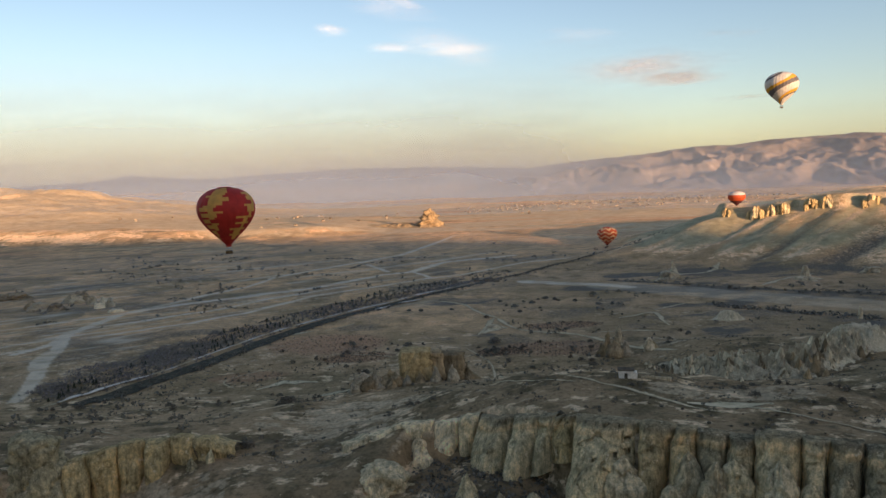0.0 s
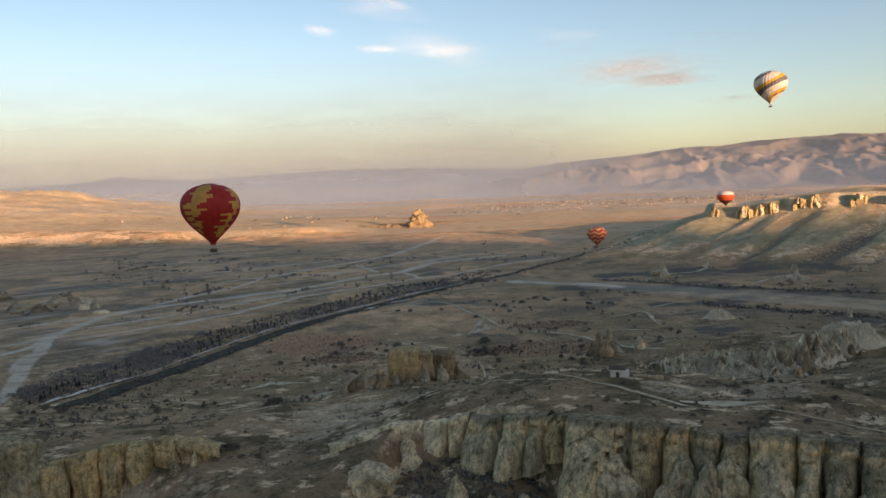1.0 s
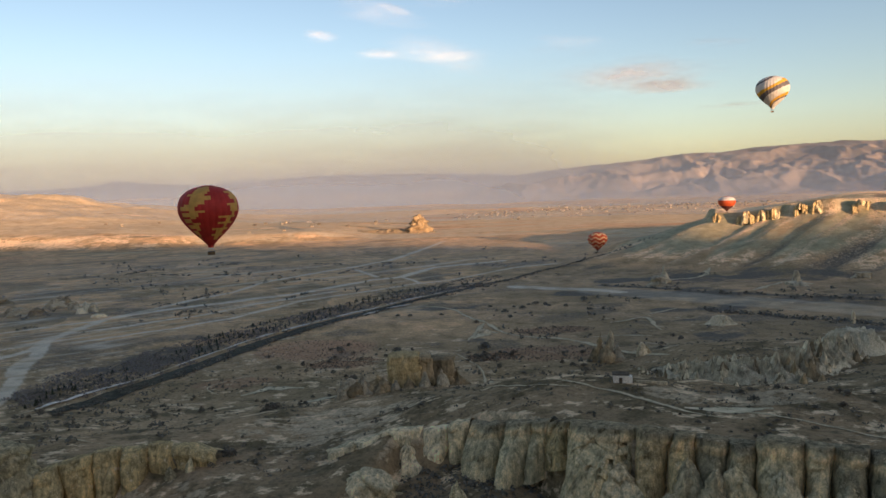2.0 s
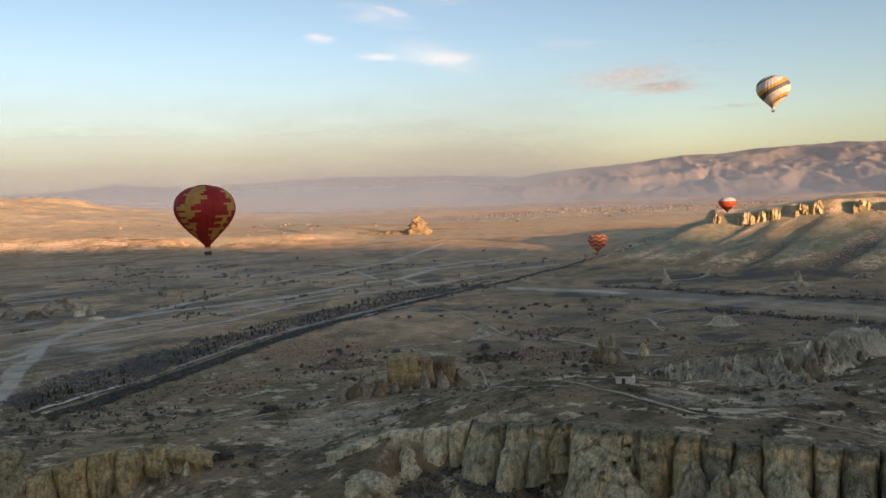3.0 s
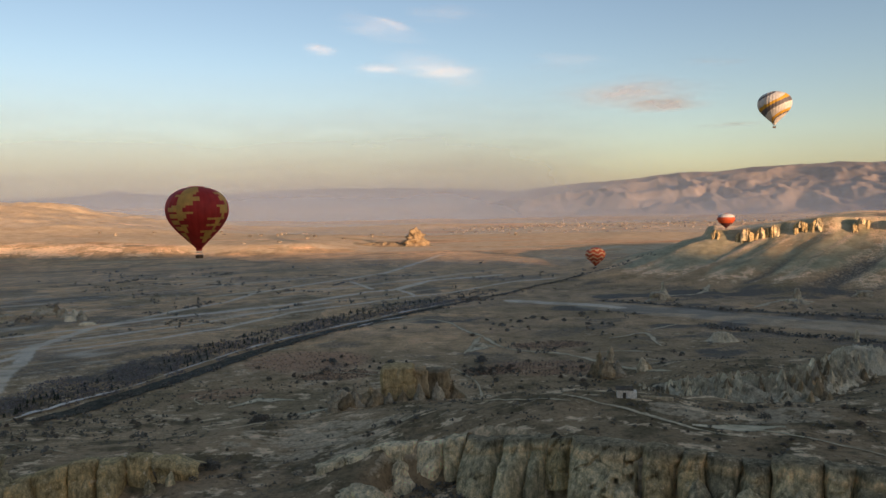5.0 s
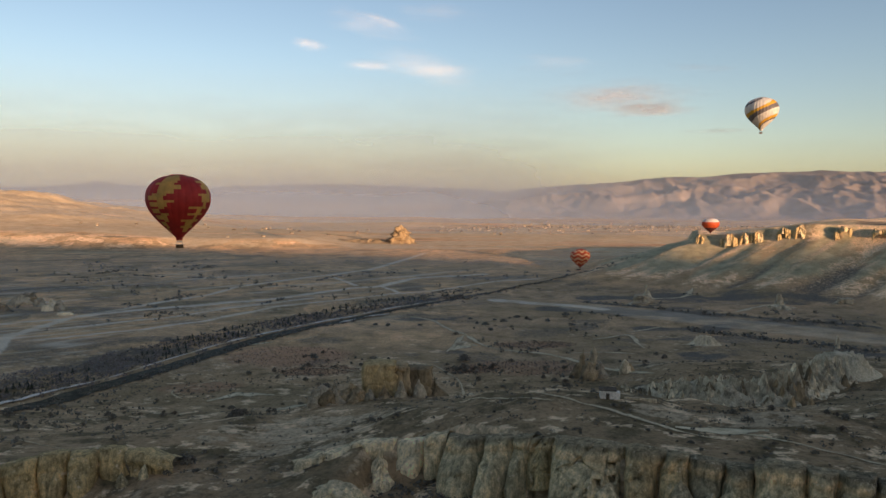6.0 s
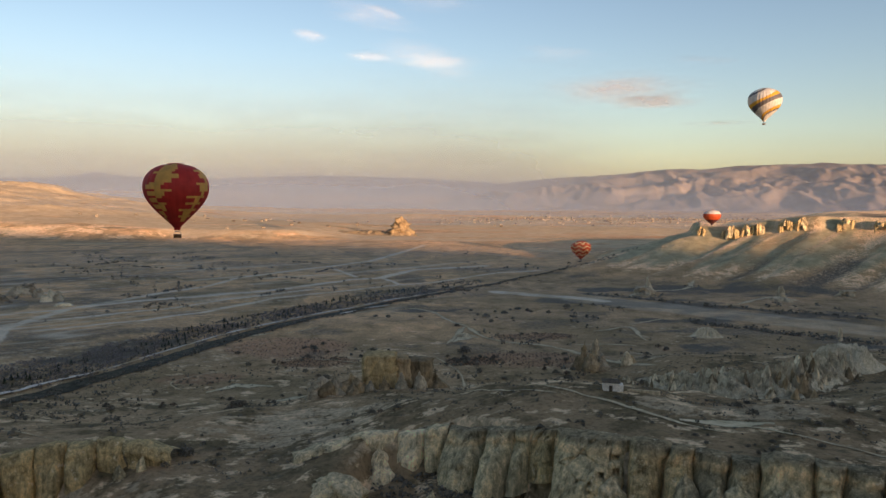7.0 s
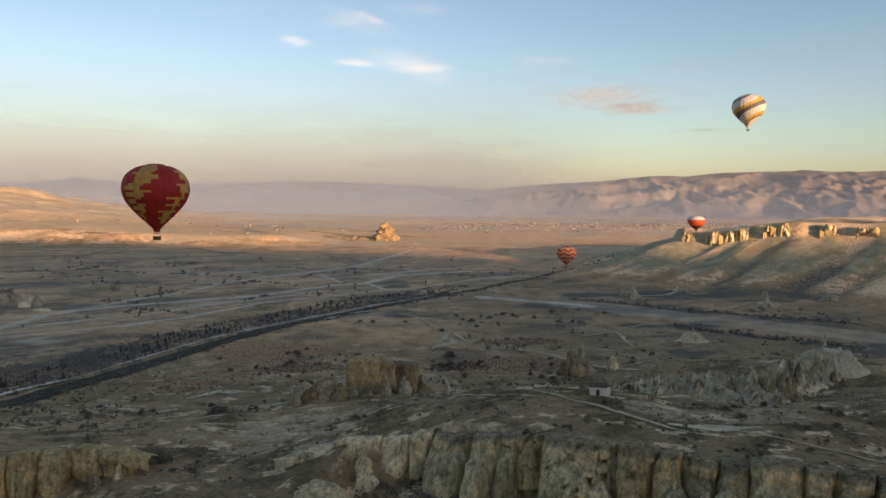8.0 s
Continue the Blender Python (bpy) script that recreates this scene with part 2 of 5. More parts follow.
OUTS_R = (1, 1, 1.5, 2, 1.5, 3, 3.5, 2, 0.5, 5, 3.5, 3, 1.5, 3.5, 4, 2.5, 3, 4, 3, 3, 3)
SPREADS_R = (0.1, 0.1, 0.1, 0.1, 0.15, 0.34, 0.36, 0.2, 0.1, 0.36, 0.12, 0.12, 0.1, 0.2, 0.16, 0.12, 0.2, 0.2, 0.2, 0.15, 0.15)
HIGH_R = (10, 10, 11, 12, 12, 19, 19, 17, 14, 38, 38, 38, 38, 38, 38, 38, 38, 38, 38, 38, 38)
ROOMS = {9: [(17.3, 3.7, 1.8, 1.5), (17.7, 6.8, 1.5, 1.9), (15.4, 7.3, 1.3, 1.7), (10.0, 8.9, 0.8, 0.9), (13.4, 8.9, 0.8, 0.9)], 8: [(2.4, 1.7, 1.0, 0.8), (6.4, 1.9, 1.2, 0.8)]}
BRINK_L = [
    (-138.5, 217.7, 21.1),
    (-134.2, 219.8, 22.2),
    (-124.0, 225.0, 23.8),
    (-113.2, 230.2, 25.6),
    (-104.6, 232.3, 26.4),
    (-93.5, 233.3, 26.3),
    (-81.6, 233.3, 25.9),
    (-72.2, 232.0, 22.8),
]
JOINTS_L = [0.0, 10.5, 19.7, 29.1, 38.1, 46.4, 55.0, 69.2]
CONES = [
    (-9.7, 228.2, 25.2, 6.5, 'c', 1.15),
    (46.6, 183.0, 35.0, 6.3, 'p', 1.15),
    (61.1, 177.2, 38.0, 4.7, 'g', 0.95),
    (56.0, 170.6, 31.8, 5.5, 'g', 0.95),
    (80.3, 165.3, 39.5, 5.4, 'p', 1.15),
    (3.4, 197.1, 25.9, 4.9, 'o', 0.95),
    (14.1, 189.8, 23.7, 4.0, 'g', 0.95),
    (22.5, 187.7, 23.2, 4.7, 'g', 0.95),
    (66.1, 171.1, 37.4, 4.9, 'g', 0.95),
    (72.5, 171.2, 37.8, 5.5, 'o', 0.95),
    (92.6, 159.1, 37.3, 5.2, 'g', 0.95),
    (100.0, 158.3, 40.0, 4.8, 'p', 1.15),
    (-133.8, 221.0, 33.8, 9.2, 'd', 0.35),
    (-86.3, 225.8, 22.0, 3.4, 'd', 0.95),
    (-81.3, 228.0, 23.6, 3.0, 'y', 0.95),
    (-21.0, 210.0, 25.5, 12.0, 'p', 1.15),
    (85.6, 160.9, 35.3, 4.3, 'o', 0.95),
    (104.6, 153.4, 40.6, 5.0, 'g', 0.95),
]
BUTTE = [
    (-14.2, 312.6, 34.7, 6.9, 6, 17, 0.1, 'y'),
    (-6.6, 313.5, 33.4, 5.1, 5, 16, 0.1, 'o'),
    (1.8, 314.4, 32.0, 5.6, 5, 16, 0.15, 'd'),
    (-32.2, 306.4, 22.9, 3.0, 4, 10, 0.6, 'g'),
    (-36.9, 304.1, 20.9, 2.2, 3, 9, 0.7, 'g'),
    (-25.9, 308.2, 21.3, 3.5, 4, 10, 0.5, 'o'),
    (-23.1, 303.2, 21.4, 2.5, 3, 9, 0.7, 'd'),
]
BUTTE += [
    (-5.2, 302.4, 23.0, 1.7, 2.0, 8.5, 0.95, 'g'),
    (2.1, 303.4, 23.7, 1.5, 2.0, 9, 1.0, 'g'),
    (-11.9, 302.2, 21.3, 1.7, 2.0, 7.5, 0.95, 'd'),
    (-17.6, 301.0, 20.1, 1.5, 2.0, 7, 0.95, 'g'),
    (8.5, 311.9, 28.0, 3.6, 4, 12, 0.5, 'd'),
    (-34.2, 302.0, 19.7, 2.2, 2, 8, 0.8, 'd'),
    (-40.6, 304.0, 19.3, 2.0, 2, 7.5, 0.8, 'g'),
]
RIDGE_X, RIDGE_Y, RIDGE_H = (110, 124, 142, 165, 190, 212, 236), (374, 358, 343, 334, 346, 362, 372), (0, 4.5, 8, 10.5, 10.5, 5, 0)
MOUNDS = [(214, 362, 22, 17, 11, 'c'), (199, 490, 13, 7, 6, 'c'), (34, 496, 9, 6, 2.2, 'p'), (-27, 1500, 42, 32, 12, 'o'), (-87, 1520, 80, 45, 9, 'o')]
SPIRES = [
    (231.1, 706.7, 3.6, 16, 1.2, 'c'),
    (220.5, 687.8, 9, 7, 0.8, 'p'),
    (337.3, 656.0, 3.5, 12, 0.7, 'p'),
    (332.8, 641.2, 9, 4, 0.7, 'p'),
    (399.0, 656.5, 8, 6, 0.3, 'p'),
    (-352.7, 687.0, 7, 14, 1.2, 'd'),
    (-335.0, 667.6, 5, 12, 1.2, 'p'),
    (-320.4, 657.3, 4.5, 14, 1.2, 'c'),
    (-309.5, 648.6, 4.5, 13, 1.2, 'p'),
    (-359.4, 678.4, 8, 13, 1.2, 'p'),
    (-372.0, 647.1, 11, 10, 0.7, 'p'),
    (-354.6, 639.0, 7, 12, 1.2, 'd'),
    (-316.9, 641.1, 4, 8, 1.0, 'c'),
]
SPIRES += [
    (-387.2, 658.2, 6, 10, 0.9, 'o'),
    (-290.3, 616.9, 6, 4, 0.8, 'c'),
    (-440.1, 712.5, 16, 8, 0.5, 'd'),
    (94.0, 404.0, 3.0, 18, 1.2, 'o'),
    (99.5, 406.0, 3.0, 19, 1.2, 'p'),
    (97.0, 401.0, 4.2, 11, 1.2, 'd'),
    (103.5, 403.0, 3.0, 10, 1.2, 'g'),
    (90.0, 405.0, 2.6, 9, 1.2, 'd'),
    (118.0, 404.0, 2.3, 9, 1.2, 'p'),
    (120.5, 405.0, 2.0, 6, 1.2, 'o'),
    (-27, 1500, 19, 41, 1.2, 'o'),
    (286, 480, 1.1, 10, 0.7, 'p'),
    (63.5, 222.5, 0.9, 1.6, 0.5, 'c'),
]
SHRUBS = [
    (-71, 236, 8, 5, 14, 0.6, 1.2),
    (-76, 319, 4, 3, 4, 1.5, 2.2),
    (12, 233, 14, 3, 22, 0.25, 0.55),
    (42, 209, 10, 4, 14, 0.25, 0.55),
    (74, 197, 16, 4, 16, 0.25, 0.55),
    (94, 190, 14, 5, 12, 0.25, 0.6),
    (-20, 255, 8, 3, 10, 0.4, 0.8),
    (-143, 340, 22, 8, 16, 0.6, 1.1),
    (-157, 296, 16, 5, 12, 0.5, 1.0),
    (-186, 326, 20, 8, 10, 0.6, 1.2),
]
SHRUBS += [
    (-63, 402, 18, 12, 14, 0.8, 1.4),
    (-52, 453, 24, 10, 20, 0.8, 1.5),
    (38, 432, 20, 10, 18, 0.8, 1.5),
    (33, 451, 3, 2, 4, 1.4, 2.0),
    (68, 398, 18, 8, 14, 0.7, 1.3),
    (-68, 353, 14, 8, 10, 0.6, 1.0),
    (123, 445, 30, 14, 20, 0.7, 1.3),
    (75, 575, 40, 20, 22, 0.9, 1.7),
    (122, 216, 14, 8, 12, 0.6, 1.0),
    (93, 225, 20, 8, 10, 0.5, 1.0),
]
HUT = (62.1, 241.2)
VILLAGE = [(390, 2200, 170, 190, 90), (720, 2330, 200, 220, 120), (1060, 2330, 170, 160, 60), (140, 2080, 140, 120, 26), (-380, 1750, 160, 140, 26), (44, 715, 16, 5, 5)]
CLOUDS = [
    (-3.4, 13.1, 5.6, 1.7, 0.72, -0.9),
    (-2.4, 13.3, 2.6, 0.7, 0.95, -0.7),
    (1.6, 13.9, 5.0, 1.2, 0.6, -0.3),
    (-8.1, 11.4, 2.2, 0.8, 0.85, -0.3),
    (-3.6, 9.95, 3.2, 0.7, 1.0, -0.1),
    (1.2, 9.9, 6.2, 1.9, 0.85, -1.3),
    (11.5, 10.3, 5.0, 1.0, 0.55, -0.2),
    (-6.0, 6.5, 9.0, 0.9, 0.3, -0.3),
]
GREY_CLOUDS = [
    (16.6, 7.35, 8.6, 2.4, 1.0, -0.15, 0.9),
    (18.2, 6.5, 6.2, 1.2, 1.0, -0.1, 0.9),
    (23.6, 4.8, 4.2, 0.35, 0.75, 0.0, 0.2),
    (22.0, 9.4, 4.0, 0.6, 0.5, -0.2, 0.2),
    (10.8, 9.6, 4.0, 0.9, 0.4, -0.4, 0.2),
]
RED_AT, RED_TURN = (-81.4, 268.7, 85.2), 16.6
WHITE_AT, ORANGE_AT, FAR_AT = (293.9, 614.6, 157.4), (217.6, 933.0, 8.0), (368.7, 885.1, 56.3)


# ---------------------------------------------------------------- ground
def soil_material():
    m, nt, b = nodes_of("steppe_soil")
    tc = nt.nodes.new("ShaderNodeTexCoord").outputs["Object"]
    pale_at = nt.nodes.new("ShaderNodeAttribute")
    pale_at.attribute_name = "cover"

    def calmed(n):
        """Noise drawn towards its middle where the ground is smooth."""
        h = nt.nodes.new("ShaderNodeMath")
        h.operation = "MULTIPLY_ADD"
        nt.links.new(pale_at.outputs["Alpha"], h.inputs[0])
        h.inputs[1].default_value, h.inputs[2].default_value = -0.5, 0.5
        q = nt.nodes.new("ShaderNodeMath")
        q.operation = "MULTIPLY_ADD"
        nt.links.new(n, q.inputs[0])
        nt.links.new(pale_at.outputs["Alpha"], q.inputs[1])
        nt.links.new(h.outputs[0], q.inputs[2])
        return q.outputs[0]
    big = noise_of(nt, tc, 0.012, 6, 0.62)
    mid = calmed(noise_of(nt, tc, 0.055, 7, 0.68))
    fine = noise_of(nt, tc, 0.55, 8, 0.72)
    base = ramp(nt, big, [(0.32, (0.175, 0.147, 0.09)), (0.5, (0.28, 0.22, 0.14)), (0.68, (0.36, 0.275, 0.175))])
    grass = ramp(nt, mid, [(0.4, (0.118, 0.10, 0.06)), (0.6, (0.222, 0.18, 0.112))])
    c = mixed(nt, ramp(nt, mid, [(0.42, (0.95, 0.95, 0.95)), (0.54, (0.0, 0.0, 0.0))]), base, grass)
    sep = nt.nodes.new("ShaderNodeSeparateColor")
    nt.links.new(pale_at.outputs["Color"], sep.inputs[0])
    # red: bare pale scree; green: tilled red earth; blue: parcel tone and painted haze
    edge_n = noise_of(nt, tc, 0.16, 8, 0.75, (0.55, 1, 1))
    add = nt.nodes.new("ShaderNodeMath")
    add.operation = "MULTIPLY_ADD"
    nt.links.new(edge_n, add.inputs[0])
    add.inputs[1].default_value = 1.3
    nt.links.new(sep.outputs[0], add.inputs[2])
    scree = ramp(nt, add.outputs[0], [(0.93, (0, 0, 0)), (1.0, (1, 1, 1))])
    c = mixed(nt, scree, c, ramp(nt, fine, [(0.3, (0.30, 0.26, 0.185)), (0.7, (0.46, 0.40, 0.29))]))
    add2 = nt.nodes.new("ShaderNodeMath")
    add2.operation = "MULTIPLY"
    nt.links.new(sep.outputs[1], add2.inputs[0])
    nt.links.new(ramp(nt, noise_of(nt, tc, 0.25, 6, 0.7), [(0.35, (0.35, 0.35, 0.35)), (0.6, (1, 1, 1))]), add2.inputs[1])
    c = mixed(nt, add2.outputs[0], c, (0.25, 0.168, 0.11))
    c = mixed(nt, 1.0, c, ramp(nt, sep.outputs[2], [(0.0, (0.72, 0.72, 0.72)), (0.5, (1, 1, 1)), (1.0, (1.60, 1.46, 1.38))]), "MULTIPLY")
    ledge = noise_of(nt, tc, 0.10, 8, 0.72, (0.8, 1.2, 1))
    ledge = calmed(ledge)
    c = mixed(nt, ramp(nt, ledge, [(0.555, (0, 0, 0)), (0.60, (0.95, 0.95, 0.95))]), c, (0.50, 0.42, 0.295))
    c = mixed(nt, ramp(nt, ledge, [(0.34, (0.8, 0.8, 0.8)), (0.42, (0, 0, 0))]), c, (0.085, 0.08, 0.052))
    speck = ramp(nt, fine, [(0.36, (0.5, 0.5, 0.48)), (0.5, (1, 1, 1)), (0.7, (1.2, 1.18, 1.15))])
    c = mixed(nt, 0.75, c, speck, "MULTIPLY")
    c = mixed(nt, 1.0, c, (1.68, 1.46, 1.27), "MULTIPLY")
    # growth: red: tuff scree of the mesa; green: winter scrub, bare woods, painted gully shade; blue: dry grass with
    # sunlit gold
    grown = nt.nodes.new("ShaderNodeAttribute")
    grown.attribute_name = "growth"
    sp = nt.nodes.new("ShaderNodeSeparateColor")
    nt.links.new(grown.outputs["Color"], sp.inputs[0])

    def frayed(sock, n, soft=0.2):
        """A layer's weight, its rim broken up by noise."""
        h = nt.nodes.new("ShaderNodeMath")
        h.operation = "MULTIPLY_ADD"
        nt.links.new(n, h.inputs[0])
        h.inputs[1].default_value = 0.9
        nt.links.new(sock, h.inputs[2])
        return ramp(nt, h.outputs[0], [(0.90 - soft, (0, 0, 0)), (0.90 + soft, (1, 1, 1))])
    patch = noise_of(nt, tc, 0.045, 8, 0.7)
    tuft = noise_of(nt, tc, 0.35, 7, 0.75)
    # dry grass, its gold raised to the sunlit look of the far plain
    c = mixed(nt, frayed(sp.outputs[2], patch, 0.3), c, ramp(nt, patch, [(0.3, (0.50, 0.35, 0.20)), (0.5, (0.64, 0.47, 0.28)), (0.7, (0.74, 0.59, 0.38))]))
    c = mixed(nt, frayed(sp.outputs[0], patch, 0.3), c, ramp(nt, noise_of(nt, tc, 0.06, 7, 0.7, (1, 1, 2.5)), [(0.32, (0.27, 0.235, 0.135)), (0.5, (0.42, 0.36, 0.215)), (0.68, (0.56, 0.48, 0.30))]))
    c = mixed(nt, frayed(sp.outputs[1], tuft), c, ramp(nt, fine, [(0.3, (0.10, 0.086, 0.066)), (0.55, (0.19, 0.158, 0.118)), (0.75, (0.29, 0.24, 0.18))]))
    dust = nt.nodes.new("ShaderNodeMath")
    dust.operation = "MULTIPLY"
    nt.links.new(grown.outputs["Alpha"], dust.inputs[0])
    nt.links.new(ramp(nt, noise_of(nt, tc, 0.09, 7, 0.75, (1, 2.2, 1)), [(0.34, (0.6, 0.6, 0.6)), (0.52, (1, 1, 1))]), dust.inputs[1])
    c = mixed(nt, dust.outputs[0], c, ramp(nt, patch, [(0.3, (0.68, 0.57, 0.41)), (0.7, (0.86, 0.73, 0.54))]))
    nt.links.new(c, b.inputs["Base Color"])
    b.inputs["Roughness"].default_value = 0.97
    b.inputs["Specular IOR Level"].default_value = 0.1
    bump(nt, b, fine, 0.6, 1.2)
    return m


M_SOIL = soil_material()


def spot(x, y, cx, cy, rx, ry, turn=0.0):
    """1 inside an uneven oval, fading to 0."""
    c, s_ = math.cos(radians(turn)), math.sin(radians(turn))
    u, v = ((x - cx) * c + (y - cy) * s_) / rx, (-(x - cx) * s_ + (y - cy) * c) / ry
    return 1 - S(0.75, 1.1, np.hypot(u, v) + 0.25 * fbm(x / 14, y / 14, 3, 61))


def cover(x, y, slope):
    """What the soil carries: pale scree, red tilled earth, tone of the parcels with haze put into it."""
    pale = 0.14 + 0.3 * S(0.3, 0.8, slope) * (y < 700) + 0.22 * fbm(x / 45, y / 70, 4, 71)
    pale = pale + 0.16 * spot(x, y, -45, 262, 38, 26) + 0.22 * spot(x, y, 90, 222, 34, 9, -20) + 0.10 * spot(x, y, -25, 228, 20, 18)
    pale = pale * (1 - 0.5 * S(420, 700, y)) + 0.35 * S(0.15, 0.5, slope) * S(600, 760, y) + 0.06 * S(1250, 1500, y) * S(-60, -350, x) + 0.20 * S(-0.1, 0.3, fbm(x / 60, y / 25, 3, 75)) * S(1310, 1350, y + 40 * fbm(x / 150, 0 * x, 3, 31)) * (1 - S(1420, 1520, y + 40 * fbm(x / 150, 0 * x, 3, 31))) * S(-80, -260, x)
    pale = pale + 0.42 * S(0.12, 0.4, fbm(x / 110, y / 26, 4, 99)) * S(1350, 1600, y) * (1 - S(2700, 3100, y))
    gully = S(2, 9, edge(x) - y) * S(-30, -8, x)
    pale = pale * (1 - gully)
    red = np.maximum.reduce([spot(x, y, *a) for a in RED_EARTH]) + 0.75 * S(1050, 1250, y) * S(-0.05, 0.30, fbm(x / 260, y / 110, 4, 73)) * (1 - S(2400, 3000, y))
    u, v = x * 0.94 + y * 0.34, y * 0.94 - x * 0.34
    iu = np.floor(u / 46 + 0.35 * grain(v / 40, 0 * v, 77))
    iv = np.floor(v / 26)
    on_mesa = S(2, 14, mesa(x, y))
    d, along = mesa_axes(x, y)
    streak = fbm((along - 0.55 * d) / 15, d / 160, 4, 97)
    pale, red = pale * (1 - on_mesa) + on_mesa * (0.25 + 0.42 * streak + 0.2 * S(-45, -8, d)), red * (1 - on_mesa)
    # haze put into the tone: valley floor lightened; near slope and gully set darker
    parcel_and_haze = 0.5 - 0.36 * (1 - S(225, 330, y)) - 0.22 * S(50, 110, x) * (1 - S(380, 500, y)) - 0.5 * gully - 0.30 * S(0, 90, x) * S(400, 480, y) * (1 - S(800, 980, y)) + (0.62 + 0.5 * streak) * on_mesa + (0.42 * S(380, 560, y) + 0.14 * S(700, 900, y)) * (1 - on_mesa) * (1 - 0.1 * S(1150, 1400, y)) + (0.62 * grain(iu * 1.0, iv * 1.0, 79) * S(120, -40, x) + 0.35 * fbm(x / 70, y / 16, 3, 80)) * S(500, 640, y) * (1 - S(1700, 2300, y))
    return np.stack([np.clip(pale, 0, 1.2), np.clip(red, 0, 1), np.clip(parcel_and_haze, 0, 1), (1 - 0.45 * on_mesa) * (1 - 0.5 * S(300, 480, y))], -1)


RED_EARTH = [
    (-78, 464, 40, 28, 0), (-56, 428, 24, 12, 0), (84, 494, 28, 12, 0), (70, 430, 36, 20, -10), (34, 428, 16, 10, 0), (-112, 395, 22, 10, 12),
]


def beside(line, x, y):
    """How far along a line a place lies (0 to 1), and how far off to its left."""
    L = np.array(line, float)
    s_ = np.concatenate([[0], np.cumsum(np.hypot(*np.diff(L, axis=0).T))])
    best, off, run = np.full(x.shape, 1e9), np.zeros(x.shape), np.zeros(x.shape)
    for (ax, ay), (bx, by), s0 in zip(L, L[1:], s_):
        ux, uy = bx - ax, by - ay
        l_ = math.hypot(ux, uy)
        q = np.clip(((x - ax) * ux + (y - ay) * uy) / l_ ** 2, 0, 1)
        dx, dy = x - ax - q * ux, y - ay - q * uy
        d = np.hypot(dx, dy)
        near = d < best
        best, off, run = np.where(near, d, best), np.where(near, d * np.sign(ux * dy - uy * dx), off), np.where(near, (s0 + q * l_) / s_[-1], run)
    return run, off


def wood(x, y):
    """Where the planted belt of bare trees and young conifers stands beside the canal."""
    run, off = beside(CANAL, x, y)
    wide = 66 - 42 * S(0.2, 0.62, run)
    return S(4, 9, off) * (1 - S(wide * 0.75, wide, off + 9 * fbm(x / 25, y / 25, 3, 141))) * (1 - S(0.60, 0.72, run)) * S(0.0, 0.03, run) * (0.55 + 0.9 * fbm(x / 16, y / 16, 3, 143))


def washed(x, y):
    """How bare the sandy tracks and dry stream beds have worn the valley floor."""
    out = np.zeros(x.shape)
    some = (y > 360) & (y < 1320) & (np.abs(x) < 460)
    px, py = x[some], y[some]
    sum_ = np.zeros(px.shape)
    for k, (pts, wide) in enumerate(TRACKS_WEST + WASHES[:4]):
        half = wide * (0.5 if k < len(TRACKS_WEST) else 0.52)
        run, off = beside(pts, px, py)
        w = half * (1 + 0.6 * fbm(px / 34, py / 34, 3, 181 + k)) + 0.0012 * py
        ends = S(0.0, 0.06, run) * S(1.0, 0.94, run) if k < len(TRACKS_WEST) else 1
        sum_ = np.maximum(sum_, (1 - S(0.78, 1.06, np.abs(off) / w)) * ends * np.clip(0.9 + 0.8 * fbm(px / 16, py / 9, 4, 183), 0, 1) * (0.34 if wide > 40 else 1))
    # fainter wheel marks and rills between them, running with the valley
    u, v = 0.78 * px + 0.62 * py, 0.78 * py - 0.62 * px
    rill = 1 - np.abs(grain(u / 240, v / 11 + 0.6 * grain(u / 70, v / 40, 185), 187))
    sum_ = np.maximum(sum_, 0.62 * S(0.86, 1.0, rill) * S(30, -60, px - 0.55 * (py - 620)) * S(400, 470, py) * (1 - S(900, 1100, py)) * (1 - np.clip(wood(px, py) * 2, 0, 1)))
    out[some] = sum_
    return np.clip(out, 0, 1)


